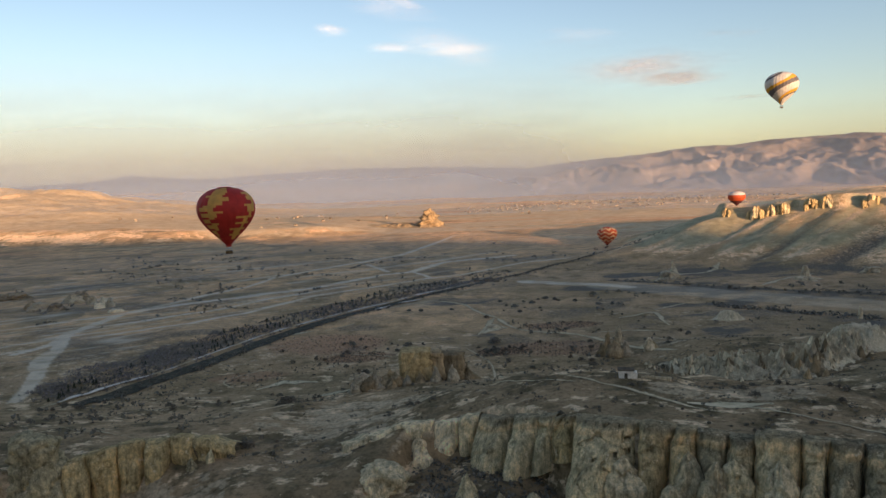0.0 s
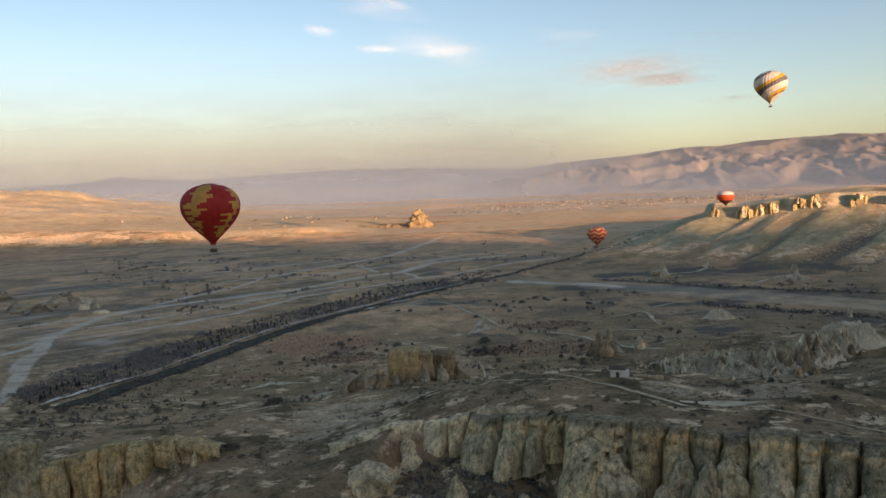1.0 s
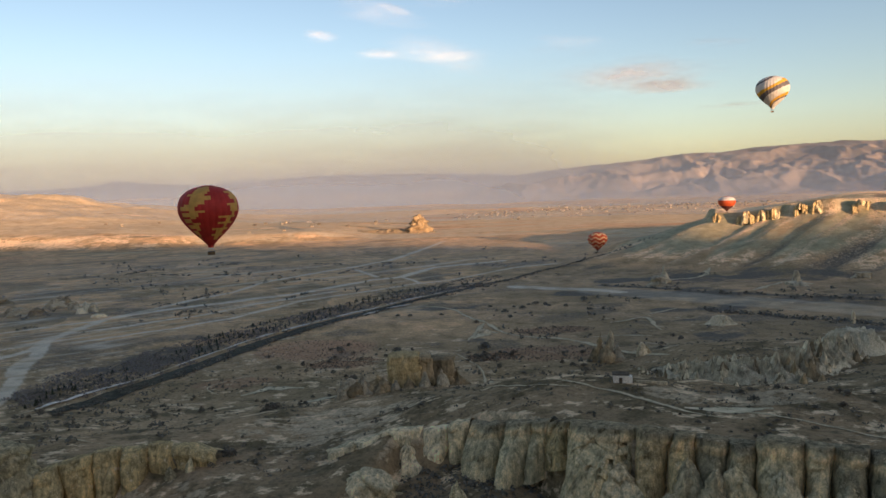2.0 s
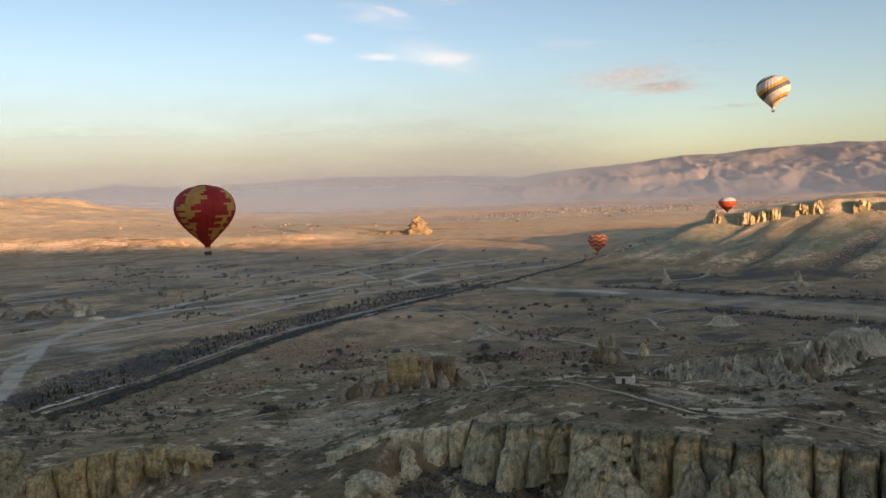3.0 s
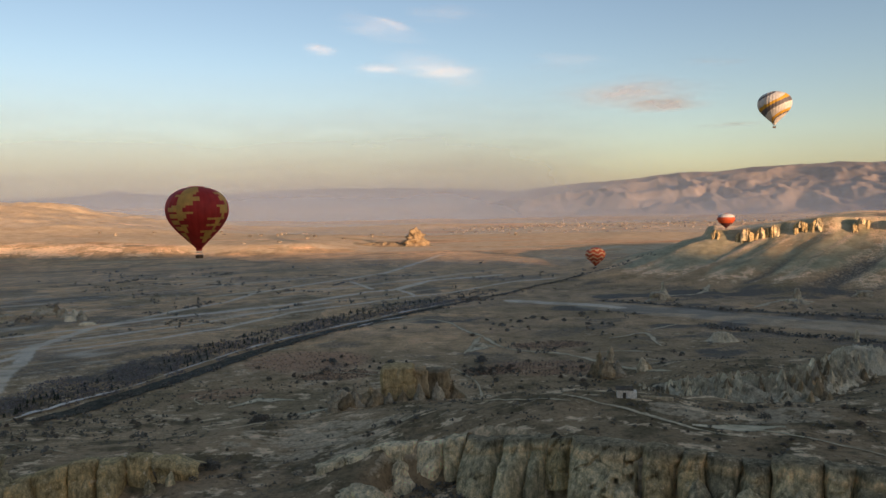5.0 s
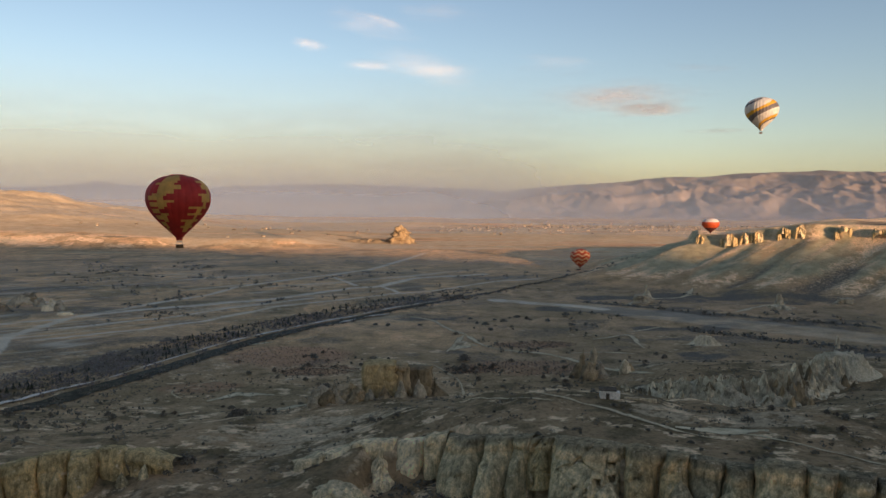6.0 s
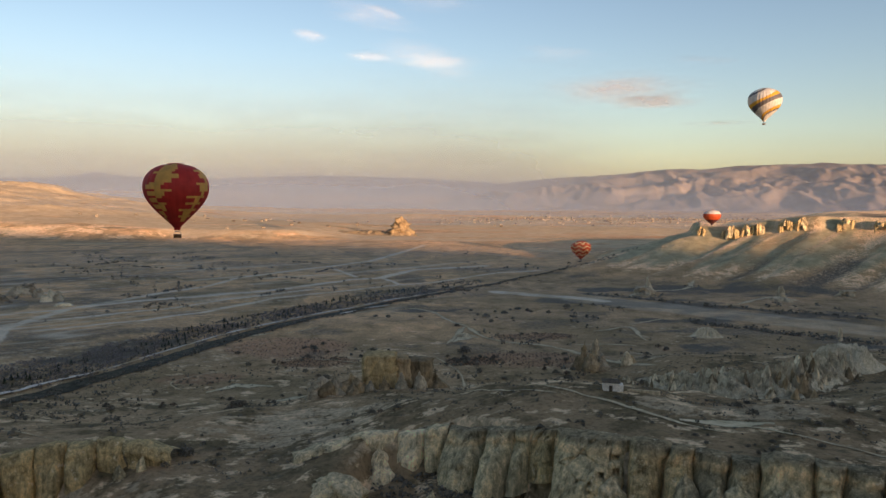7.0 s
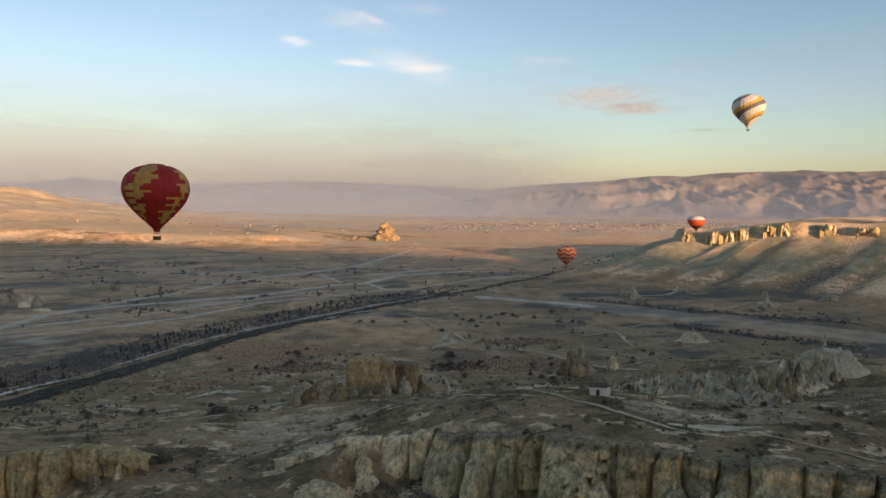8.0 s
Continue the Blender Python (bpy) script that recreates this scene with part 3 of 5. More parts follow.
def growth(x, y):
    """Scree of the mesa, dark scrub with painted gully shade, golden grass with a sunlit tint."""
    d, along = mesa_axes(x, y)
    run = along - 0.42 * d + 7 * fbm(along / 60, d / 70, 2, 19)
    on = S(1.5, 9, mesa(x, y)) * (1 - S(-4, 4, d))
    cut = sum(dp / 8 * np.exp(-((run - at - 3) / (w * 1.15)) ** 2) for at, dp, w in MESA_GULLIES)
    low = S(-80, -150, d + 26 * fbm(along / 22, 0 * d, 3, 151))
    scree = on * np.clip(0.55 + 0.5 * fbm(run / 11, d / 140, 4, 97) - 0.75 * low - 0.5 * np.clip(cut, 0, 1), 0, 1) + 0.35 * S(2, 8, d) * S(60, 110, along) * (d < 60)
    # shade of the mesa gullies painted in with the scrub colour
    dark = on * np.clip(0.60 * cut * S(-25, -90, d), 0, 0.5)
    dark = dark + 0.40 * wood(x, y) + 0.3 * spot(x, y, -78, 296, 20, 9) + 0.26 * spot(x, y, -60, 232, 46, 20) + 0.14 * S(90, 200, x) * S(470, 560, y) * (1 - S(760, 900, y)) * (1 - on)
    dark = dark + 0.36 * S(0.0, 0.36, fbm(x / 44, y / 22, 4, 159)) * S(-40, 30, x) * S(370, 430, y) * (1 - S(700, 860, y)) * (1 - on)
    dark = dark + 0.42 * S(0.02, 0.4, fbm(x / 60, y / 34, 4, 153)) * S(330, 420, y) * (1 - S(900, 1200, y)) * (1 - on)
    run2, off2 = beside(RIVER_BANK, x, y)
    dark = dark + 0.6 * np.exp(-((off2 - 4) / 4) ** 2) * (x > 150)
    # grass beyond the shadow edge: sunlit gold put into its colour
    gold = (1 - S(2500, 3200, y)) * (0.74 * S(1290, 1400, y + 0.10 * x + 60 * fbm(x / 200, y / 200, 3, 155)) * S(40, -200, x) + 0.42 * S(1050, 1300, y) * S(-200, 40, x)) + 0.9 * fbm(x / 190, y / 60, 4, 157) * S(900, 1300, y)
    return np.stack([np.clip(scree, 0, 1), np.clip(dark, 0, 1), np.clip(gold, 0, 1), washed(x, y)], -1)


def build_ground():
    ang = np.concatenate([np.arange(-44, 44, 0.15), np.arange(44, 118, 4.0), np.arange(118, 150, 0.5), np.arange(150, 316, 4.0)])
    rad = np.concatenate([[1, 30, 60, 90], 110 * 1.0052 ** np.arange(0, 760)])
    rad = rad[rad < 4990]
    A, R = np.meshgrid(np.radians(ang), rad)
    X, Y = np.sin(A) * R, np.cos(A) * R
    Z = ground(X, Y)
    V = np.stack([X, Y, Z], -1).reshape(-1, 3)
    # slope: down each ray, and across to the next one
    fall = np.gradient(Z, axis=0) / np.maximum(np.gradient(R, axis=0), 0.1)
    aside = (np.roll(Z, -1, 1) - Z) / np.maximum(np.hypot(np.roll(X, -1, 1) - X, np.roll(Y, -1, 1) - Y), 0.1)
    slope = np.hypot(fall, aside).ravel()
    me = mesh_from("ground", V, grid_faces(len(rad), len(ang), True)[:, ::-1], [M_SOIL])
    at = me.color_attributes.new("cover", "FLOAT_COLOR", "POINT")
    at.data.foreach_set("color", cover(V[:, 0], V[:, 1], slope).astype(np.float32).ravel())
    at = me.color_attributes.new("growth", "FLOAT_COLOR", "POINT")
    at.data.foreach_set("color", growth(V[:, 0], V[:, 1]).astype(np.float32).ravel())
    return tagged(new("ground", me), "dry winter steppe with scrub and pale scree", "ground", kind="structure")


build_ground()


# ---------------------------------------------------------------- far mountains, mist and clouds
def far_land(name, label, az, el, r0, r1, mat, spur, seed, step=0.12, eye=112):
    """A range of hills whose crest stands at r1 and whose foot at r0, crest heights by bearing."""
    A = np.radians(np.arange(az[0], az[-1], step))
    T = np.linspace(0, 1, 60)
    crest = eye + r1 * np.tan(np.radians(np.interp(np.degrees(A), az, el)))
    AA, TT = np.meshgrid(A, T)
    R = r0 + (r1 - r0) * TT
    gx, gy = np.sin(AA) * R, np.cos(AA) * R
    wx, wy = 90 * fbm(gx / 400, gy / 400, 3, seed + 5), 90 * fbm(gx / 400, gy / 400, 3, seed + 6)
    hills = ridged((gx + wx) / spur, (gy + wy) / (spur * 1.3), 4, seed) - 0.62
    prof = TT ** 0.9
    Z = (crest[None, :] + 12) * prof - 12 + hills * 150 * np.sin(np.pi * np.clip(TT * 0.9 + 0.05, 0, 1)) * np.clip(crest[None, :] / 240, 0.15, 1)
    Z = Z + 8 * fbm(AA * 60, TT * 3, 3, seed + 2) * prof
    Z = np.minimum(Z, eye + (crest[None, :] - eye) * R / r1 - 9 * (1 - TT))
    V = np.stack([np.sin(AA) * R, np.cos(AA) * R, Z], -1).reshape(-1, 3)
    back = np.stack([np.sin(A) * (r1 + 250), np.cos(A) * (r1 + 250), 0 * A - 30], -1)
    V = np.concatenate([V, back])
    return tagged(new(name, mesh_from(name, V, grid_faces(61, len(A))[:, ::-1], [mat])), label, "mountain", kind="structure")


M_MOUNT = stone("mountain_steppe", (0.17, 0.15, 0.15), (0.25, 0.22, 0.21), (0.34, 0.29, 0.265), 0.004, stretch=(1, 1, 1), vary=0)
# far hills: bluish grey puts the morning haze into their colour
M_HAZED_HILL = stone("hazed_far_hills", (0.12, 0.125, 0.15), (0.145, 0.145, 0.17), (0.17, 0.165, 0.19), 0.002, stretch=(1, 1, 1), vary=0)
far_land("backdrop_mountain", "bare brown mountain range with eroded gullies", [2, 6, 10, 16.4, 19.7, 22.4, 24.7, 27, 29.9, 32, 36, 44, 52],
         [-0.4, 0.1, 0.55, 1.05, 1.42, 1.36, 1.62, 1.68, 1.85, 1.68, 1.75, 1.4, 0.8], 3350, 4500, M_MOUNT, 180, 101)
far_land("backdrop_hills", "far hills tinted bluish for morning haze", [-52, -40, -32, -27, -24.6, -23.5, -22, -18, -13, -7, 0, 6, 12],
         [0.5, 0.5, 0.2, 0.35, 0.6, 0.82, 0.55, 0.35, 0.55, 0.75, 0.6, 0.3, -0.2], 4100, 4800, M_HAZED_HILL, 700, 131)


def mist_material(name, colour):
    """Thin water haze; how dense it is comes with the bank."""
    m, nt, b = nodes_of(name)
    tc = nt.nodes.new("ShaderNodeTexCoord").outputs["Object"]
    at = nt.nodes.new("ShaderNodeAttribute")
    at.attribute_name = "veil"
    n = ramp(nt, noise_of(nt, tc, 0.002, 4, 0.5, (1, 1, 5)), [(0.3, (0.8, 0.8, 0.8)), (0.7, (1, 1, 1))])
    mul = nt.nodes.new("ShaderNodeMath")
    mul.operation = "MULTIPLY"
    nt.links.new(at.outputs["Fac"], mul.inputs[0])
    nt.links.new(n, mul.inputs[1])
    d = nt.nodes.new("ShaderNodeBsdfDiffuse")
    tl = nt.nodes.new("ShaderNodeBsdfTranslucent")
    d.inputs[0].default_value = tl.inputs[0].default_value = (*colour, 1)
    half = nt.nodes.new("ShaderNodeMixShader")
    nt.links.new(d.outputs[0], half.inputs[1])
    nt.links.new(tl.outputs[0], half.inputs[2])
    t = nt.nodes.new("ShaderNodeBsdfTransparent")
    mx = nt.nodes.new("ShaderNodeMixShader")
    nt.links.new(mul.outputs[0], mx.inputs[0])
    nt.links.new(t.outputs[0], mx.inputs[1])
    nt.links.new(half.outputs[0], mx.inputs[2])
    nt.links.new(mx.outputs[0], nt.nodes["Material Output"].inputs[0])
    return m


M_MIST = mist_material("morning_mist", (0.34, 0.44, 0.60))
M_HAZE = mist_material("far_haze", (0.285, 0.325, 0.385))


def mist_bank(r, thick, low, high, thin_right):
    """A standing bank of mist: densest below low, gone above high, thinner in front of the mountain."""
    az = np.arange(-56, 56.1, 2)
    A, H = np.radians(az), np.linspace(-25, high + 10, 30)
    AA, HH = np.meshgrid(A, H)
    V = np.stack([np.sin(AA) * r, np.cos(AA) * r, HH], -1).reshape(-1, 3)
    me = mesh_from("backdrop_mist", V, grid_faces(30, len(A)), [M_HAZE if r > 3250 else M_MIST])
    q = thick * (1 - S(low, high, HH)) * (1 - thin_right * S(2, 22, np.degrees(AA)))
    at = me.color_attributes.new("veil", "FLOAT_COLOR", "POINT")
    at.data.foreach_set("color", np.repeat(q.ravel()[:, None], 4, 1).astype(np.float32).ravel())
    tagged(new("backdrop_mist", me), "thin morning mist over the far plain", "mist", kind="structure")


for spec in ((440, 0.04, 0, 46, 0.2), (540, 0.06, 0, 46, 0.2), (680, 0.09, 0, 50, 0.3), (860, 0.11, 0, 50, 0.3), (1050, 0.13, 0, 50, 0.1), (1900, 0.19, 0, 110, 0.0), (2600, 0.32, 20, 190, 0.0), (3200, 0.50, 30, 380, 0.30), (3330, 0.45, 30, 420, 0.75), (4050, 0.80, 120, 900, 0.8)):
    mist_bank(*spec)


def cloud_material(name, colour, most):
    """Thin cloud: feathery where its sheet is dense, gone towards the rim."""
    m, nt, b = nodes_of(name)
    at = nt.nodes.new("ShaderNodeAttribute")
    at.attribute_name = "veil"
    ob = nt.nodes.new("ShaderNodeTexCoord").outputs["Object"]
    n = noise_of(nt, ob, 0.0044, 12, 0.66, (0.45, 1, 2.4))
    add = nt.nodes.new("ShaderNodeMath")
    add.operation = "MULTIPLY_ADD"
    nt.links.new(n, add.inputs[0])
    add.inputs[1].default_value = 2.3
    nt.links.new(at.outputs["Fac"], add.inputs[2])
    body = ramp(nt, add.outputs[0], [(0.50, (0, 0, 0)), (0.66, (0.3, 0.3, 0.3)), (0.88, (1, 1, 1))])
    half = nt.nodes.new("ShaderNodeMath")
    half.operation = "MULTIPLY"
    nt.links.new(add.outputs[0], half.inputs[0])
    half.inputs[1].default_value = 0.37
    nt.links.new(half.outputs[0], body.node.inputs[0])
    rim_ = ramp(nt, at.outputs["Fac"], [(0.0, (0, 0, 0)), (0.9, (most, most, most))])
    mul = nt.nodes.new("ShaderNodeMath")
    mul.operation = "MULTIPLY"
    nt.links.new(body, mul.inputs[0])
    nt.links.new(rim_, mul.inputs[1])
    d = nt.nodes.new("ShaderNodeBsdfDiffuse")
    d.inputs[0].default_value = (*colour, 1)
    t = nt.nodes.new("ShaderNodeBsdfTransparent")
    mx = nt.nodes.new("ShaderNodeMixShader")
    nt.links.new(mul.outputs[0], mx.inputs[0])
    nt.links.new(t.outputs[0], mx.inputs[1])
    nt.links.new(d.outputs[0], mx.inputs[2])
    nt.links.new(mx.outputs[0], nt.nodes["Material Output"].inputs[0])
    return m


M_CLOUD = cloud_material("thin_cloud", (0.8, 0.79, 0.8), 0.33)
M_CLOUD_GREY = cloud_material("grey_cloud", (0.34, 0.35, 0.40), 0.62)


def cloud(label, mat, az, el, wide, high, dense, lean=0.0, flat=0.0, r=4700):
    """A wisp of high cloud seen far off: a bowed, thin sheet that thins out towards its rim. flat: how level its base is."""
    U, W = np.meshgrid(np.linspace(-1, 1, 33), np.linspace(-1, 1, 21))
    a = np.radians(az + U * wide)
    e = np.radians(el + W * high + lean * U)
    R = r + 60 * np.cos(W * 1.5)
    V = np.stack([np.sin(a) * R, np.cos(a) * R, 112 + R * np.tan(e)], -1).reshape(-1, 3)
    me = mesh_from("cloud", V, grid_faces(21, 33), [mat])
    q = dense * (1 - S(0.0, 1.0, np.hypot(U, W))) ** 0.8
    q = (q * (1 - flat * S(-0.35, -0.6, W))).ravel()
    at = me.color_attributes.new("veil", "FLOAT_COLOR", "POINT")
    at.data.foreach_set("color", np.repeat(q[:, None], 4, 1).astype(np.float32).ravel())
    return tagged(new("backdrop_cloud", me), label, "cloud", kind="structure")


for spec in CLOUDS:
    cloud("thin wispy white cloud in the morning sky", M_CLOUD, *spec)
for spec in GREY_CLOUDS:
    cloud("soft grey cloud low in the morning sky", M_CLOUD_GREY, *spec)


# ---------------------------------------------------------------- tracks, washes and the canal
def strip(name, pts, width, mat, lift=0.18, label="", category="", seed=0, ragged=0.35, taper=True, narrow=0.0):
    """A way laid over the ground along a line of points, with uneven edges."""
    P = np.array(pts, float)
    d = np.concatenate([[0], np.cumsum(np.hypot(*np.diff(P, axis=0).T))])
    n = max(8, int(d[-1] / 2.5))
    t = np.linspace(0, d[-1], n)
    k = max(3, int(12 / 2.5))
    X, Y = np.interp(t, d, P[:, 0]), np.interp(t, d, P[:, 1])
    for _ in range(3):
        Xp, Yp = np.pad(X, k, "edge"), np.pad(Y, k, "edge")
        X2 = np.convolve(Xp, np.ones(2 * k + 1) / (2 * k + 1), "valid")
        Y2 = np.convolve(Yp, np.ones(2 * k + 1) / (2 * k + 1), "valid")
        X2[0], Y2[0], X2[-1], Y2[-1] = X[0], Y[0], X[-1], Y[-1]
        X, Y = X2, Y2
    tx, ty = np.gradient(X), np.gradient(Y)
    L = np.hypot(tx, ty)
    nx, ny = -ty / L, tx / L
    way = min(width, 4.0) * 0.6 * fbm(t / 26, 0 * t + seed, 3, seed + 83) * (1 if taper else 0)
    X, Y = X + nx * way, Y + ny * way
    w = np.full(n, width / 2.0)
    w = w * (1 - narrow * S(400, 820, Y))
    if taper:
        w = w * np.clip(np.minimum(t, d[-1] - t) / (2 * width) + 0.25, 0, 1)
    wl = w * (1 + ragged * fbm(t / 9, 0 * t, 4, seed + 81) * 2)
    wr = w * (1 + ragged * fbm(t / 9, 0 * t + 50, 4, seed + 82) * 2)
    cols = np.array([-1, -0.5, 0, 0.5, 1])
    side = np.where(cols[None, :] < 0, wl[:, None], wr[:, None]) * cols[None, :]
    GX, GY = X[:, None] + nx[:, None] * side, Y[:, None] + ny[:, None] * side
    dist = np.hypot(GX, GY)
    GZ = ground(GX, GY) + lift + 0.0006 * dist - 0.12 * np.abs(cols)[None, :]
    V = np.stack([GX, GY, GZ], -1).reshape(-1, 3)
    me = mesh_from(name, V, grid_faces(n, 5)[:, ::-1], [mat])
    at = me.color_attributes.new("margin", "FLOAT_COLOR", "POINT")
    q = np.repeat(np.tile(1 - np.abs(cols), n)[:, None], 4, 1)
    at.data.foreach_set("color", q.astype(np.float32).ravel())
    return tagged(new(name, me), label, category, kind="structure")


def worn_edge(m):
    """Lets the surface break up into the soil towards its margins."""
    nt = m.node_tree
    at = nt.nodes.new("ShaderNodeAttribute")
    at.attribute_name = "margin"
    tc = nt.nodes.new("ShaderNodeTexCoord").outputs["Object"]
    n = noise_of(nt, tc, 0.22, 6, 0.8)
    add = nt.nodes.new("ShaderNodeMath")
    add.operation = "MULTIPLY_ADD"
    nt.links.new(at.outputs["Fac"], add.inputs[0])
    add.inputs[1].default_value = 0.75
    nt.links.new(n, add.inputs[2])
    nt.links.new(ramp(nt, add.outputs[0], [(0.56, (0, 0, 0)), (0.80, (1, 1, 1))]), nt.nodes["Principled BSDF"].inputs["Alpha"])
    return m


M_TRACK = stone("dusty_track", (0.36, 0.315, 0.24), (0.46, 0.405, 0.31), (0.55, 0.49, 0.38), 0.06, stretch=(1, 1, 1), vary=0)
M_WASH = stone("dry_riverbed", (0.38, 0.345, 0.265), (0.47, 0.425, 0.33), (0.56, 0.505, 0.40), 0.03, stretch=(1, 1, 1), vary=0)
M_TRACK, M_WASH = worn_edge(M_TRACK), worn_edge(M_WASH)
M_CONC = stone("canal_lining", (0.48, 0.48, 0.50), (0.58, 0.58, 0.60), (0.66, 0.66, 0.69), 0.15, stretch=(1, 1, 1), vary=0)
M_DITCH = stone("ditch_growth", (0.03, 0.03, 0.026), (0.06, 0.06, 0.05), (0.12, 0.115, 0.095), 0.3, stretch=(1, 1, 1), vary=0)

for i, (pts, width) in enumerate(TRACKS_EAST + TRACKS_NEAR):
    strip("track", pts, width * (1.2 if i < 8 else 0.7), M_TRACK, ragged=0.6, label="pale dusty track across the steppe", category="track", seed=i)
for i, (pts, width) in enumerate(WASHES[4:]):
    strip("road_wash", pts, width, M_WASH, lift=0.10, label="dry sandy riverbed in the valley", category="riverbed", seed=i + 40, ragged=0.4)

# canal: an overgrown ditch with a maintenance road on its far bank, lined with concrete in stretches
strip("canal_ditch", CANAL, 12.5, M_DITCH, lift=0.3, label="dark overgrown canal ditch", category="canal", seed=71, ragged=0.12, taper=False, narrow=0.72)
cdir = np.array(CANAL[-1]) - np.array(CANAL[0])
cnor = np.array([-cdir[1], cdir[0]]) / np.hypot(*cdir)
strip("canal_road", LINING, 2.4, M_TRACK, lift=0.5, label="gravel road on the bank of the canal", category="road", seed=73, ragged=0.5, taper=False)
for a, b, w in ((0.03, 0.17, 2.6), (0.19, 0.21, 1.5), (0.24, 0.33, 1.5), (0.34, 0.40, 1.6), (0.41, 0.46, 2.4), (0.475, 0.55, 2.8), (0.56, 0.60, 1.8), (0.61, 0.74, 2.6), (0.76, 0.80, 2.0), (0.81, 0.89, 3.2), (0.92, 0.94, 1.6)):
    C = np.array(LINING)
    s_ = np.concatenate([[0], np.cumsum(np.hypot(*np.diff(C, axis=0).T))])
    t = np.linspace(a, b, 12) * s_[-1]
    L = np.stack([np.interp(t, s_, C[:, 0]), np.interp(t, s_, C[:, 1])], -1)
    strip("canal_bank", [tuple(p) for p in L], w * 1.15, M_CONC, lift=0.8, label="pale concrete lining along the canal", category="canal", seed=72, ragged=0.2)
for line in (((-58, 579), (-48, 598)), ((-41, 607), (-31, 614), (-21, 621))):
    strip("canal_bank", line, 3.4, M_CONC, lift=0.8, label="pale concrete lining along the canal", category="canal", seed=74, ragged=0.2)


# ---------------------------------------------------------------- rock
def weather(P, seed, block=5.0, lump=1.0, crack=1.0, tallness=2.4):
    """How far weather has eaten into or left proud each place of a rock face, in metres: joints, blocks and lumps."""
    out = np.empty(len(P))
    o = Vector((seed * 7.31 % 97, seed * 3.77 % 89, seed * 5.13 % 83))
    for k, p in enumerate(P):
        v = Vector((p[0], p[1], p[2]))
        w = noise.noise_vector(v / 4.0 + o) * 0.9
        q = Vector((v.x + w.x, v.y + w.y, (v.z + w.z) / tallness)) / block + o
        dist, where = noise.voronoi(q)
        gap = dist[1] - dist[0]
        cell = noise.cell(where[0] * 5.3)
        out[k] = (lump * (1.6 * noise.fractal(v / 9.0 + o, 1.0, 2.0, 3) + 0.55 * noise.fractal(v / 1.9 + o, 0.8, 2.0, 3))
                  + block * 0.13 * cell - crack * block * 0.24 * math.exp(-(gap / 0.07) ** 2))
    return out


def pillar_mesh(name, rx, ry, tall, seed, mat, taper=0.35, dome=0.2, flute=0.16, segs=36, rings=24, square=2.6, lean=(0, 0), tip=(0, 0), block=None):
    """A weathered tuff pillar or cone, its foot at z = 0."""
    th = np.linspace(0, 2 * np.pi, segs, endpoint=False)
    h = np.linspace(0, 1, rings) ** 0.9
    TH, H = np.meshgrid(th, h)
    c, s_ = np.cos(TH), np.sin(TH)
    foot = (np.abs(c) ** square + np.abs(s_) ** square) ** (-1 / square)
    body = np.maximum(1 + taper * 0.55 - taper * 1.2 * H ** 0.85, 0.12)
    if taper >= 0.9:
        body = (1 + 0.12 * taper) * (1 - H ** 2.0) ** 0.62 + 0.03
    if taper >= 1.2:
        body = 1.45 * (1 - H) ** 0.85 + 0.06
    cap = np.sqrt(np.clip(1 - (np.clip(H - (1 - dome), 0, 1) / dome) ** 2, 0, 1))
    r = foot * body * cap
    X = rx * r * c + (lean[0] + tip[0] * H) * H * tall
    Y = ry * r * s_ + (lean[1] + tip[1] * H) * H * tall
    Z = H * tall
    V = np.stack([X, Y, Z], -1).reshape(-1, 3)
    size = (rx + ry) / 2
    d = weather(V, seed, block or max(0.8, size * 0.85), flute * size / 0.9, 0.75) * (cap * np.clip(body * 1.6, 0.1, 1)).ravel() ** 0.6
    nrm = np.stack([c, s_, 0.35 * H ** 3], -1).reshape(-1, 3)
    V = V + nrm * d[:, None]
    return mesh_from(name, V, grid_faces(rings, segs, True), [mat])


def rock(name, label, mesh, x, y, z, turn=0, size=(1, 1, 1), group="", category="rock"):
    ob = new(name, mesh)
    ob.matrix_world = pose(x, y, z, 0, 0, turn) @ Matrix.Diagonal((*size, 1))
    return tagged(ob, label, category, group)


M_GREY = stone("tuff_grey", (0.17, 0.155, 0.13), (0.29, 0.265, 0.225), (0.41, 0.375, 0.32), 0.3)
M_CHALK = stone("tuff_chalk", (0.36, 0.33, 0.27), (0.60, 0.555, 0.46), (0.78, 0.73, 0.61), 0.25)
M_DARKTOP = stone("tuff_lichen", (0.10, 0.085, 0.065), (0.20, 0.165, 0.12), (0.33, 0.265, 0.185), 0.14)


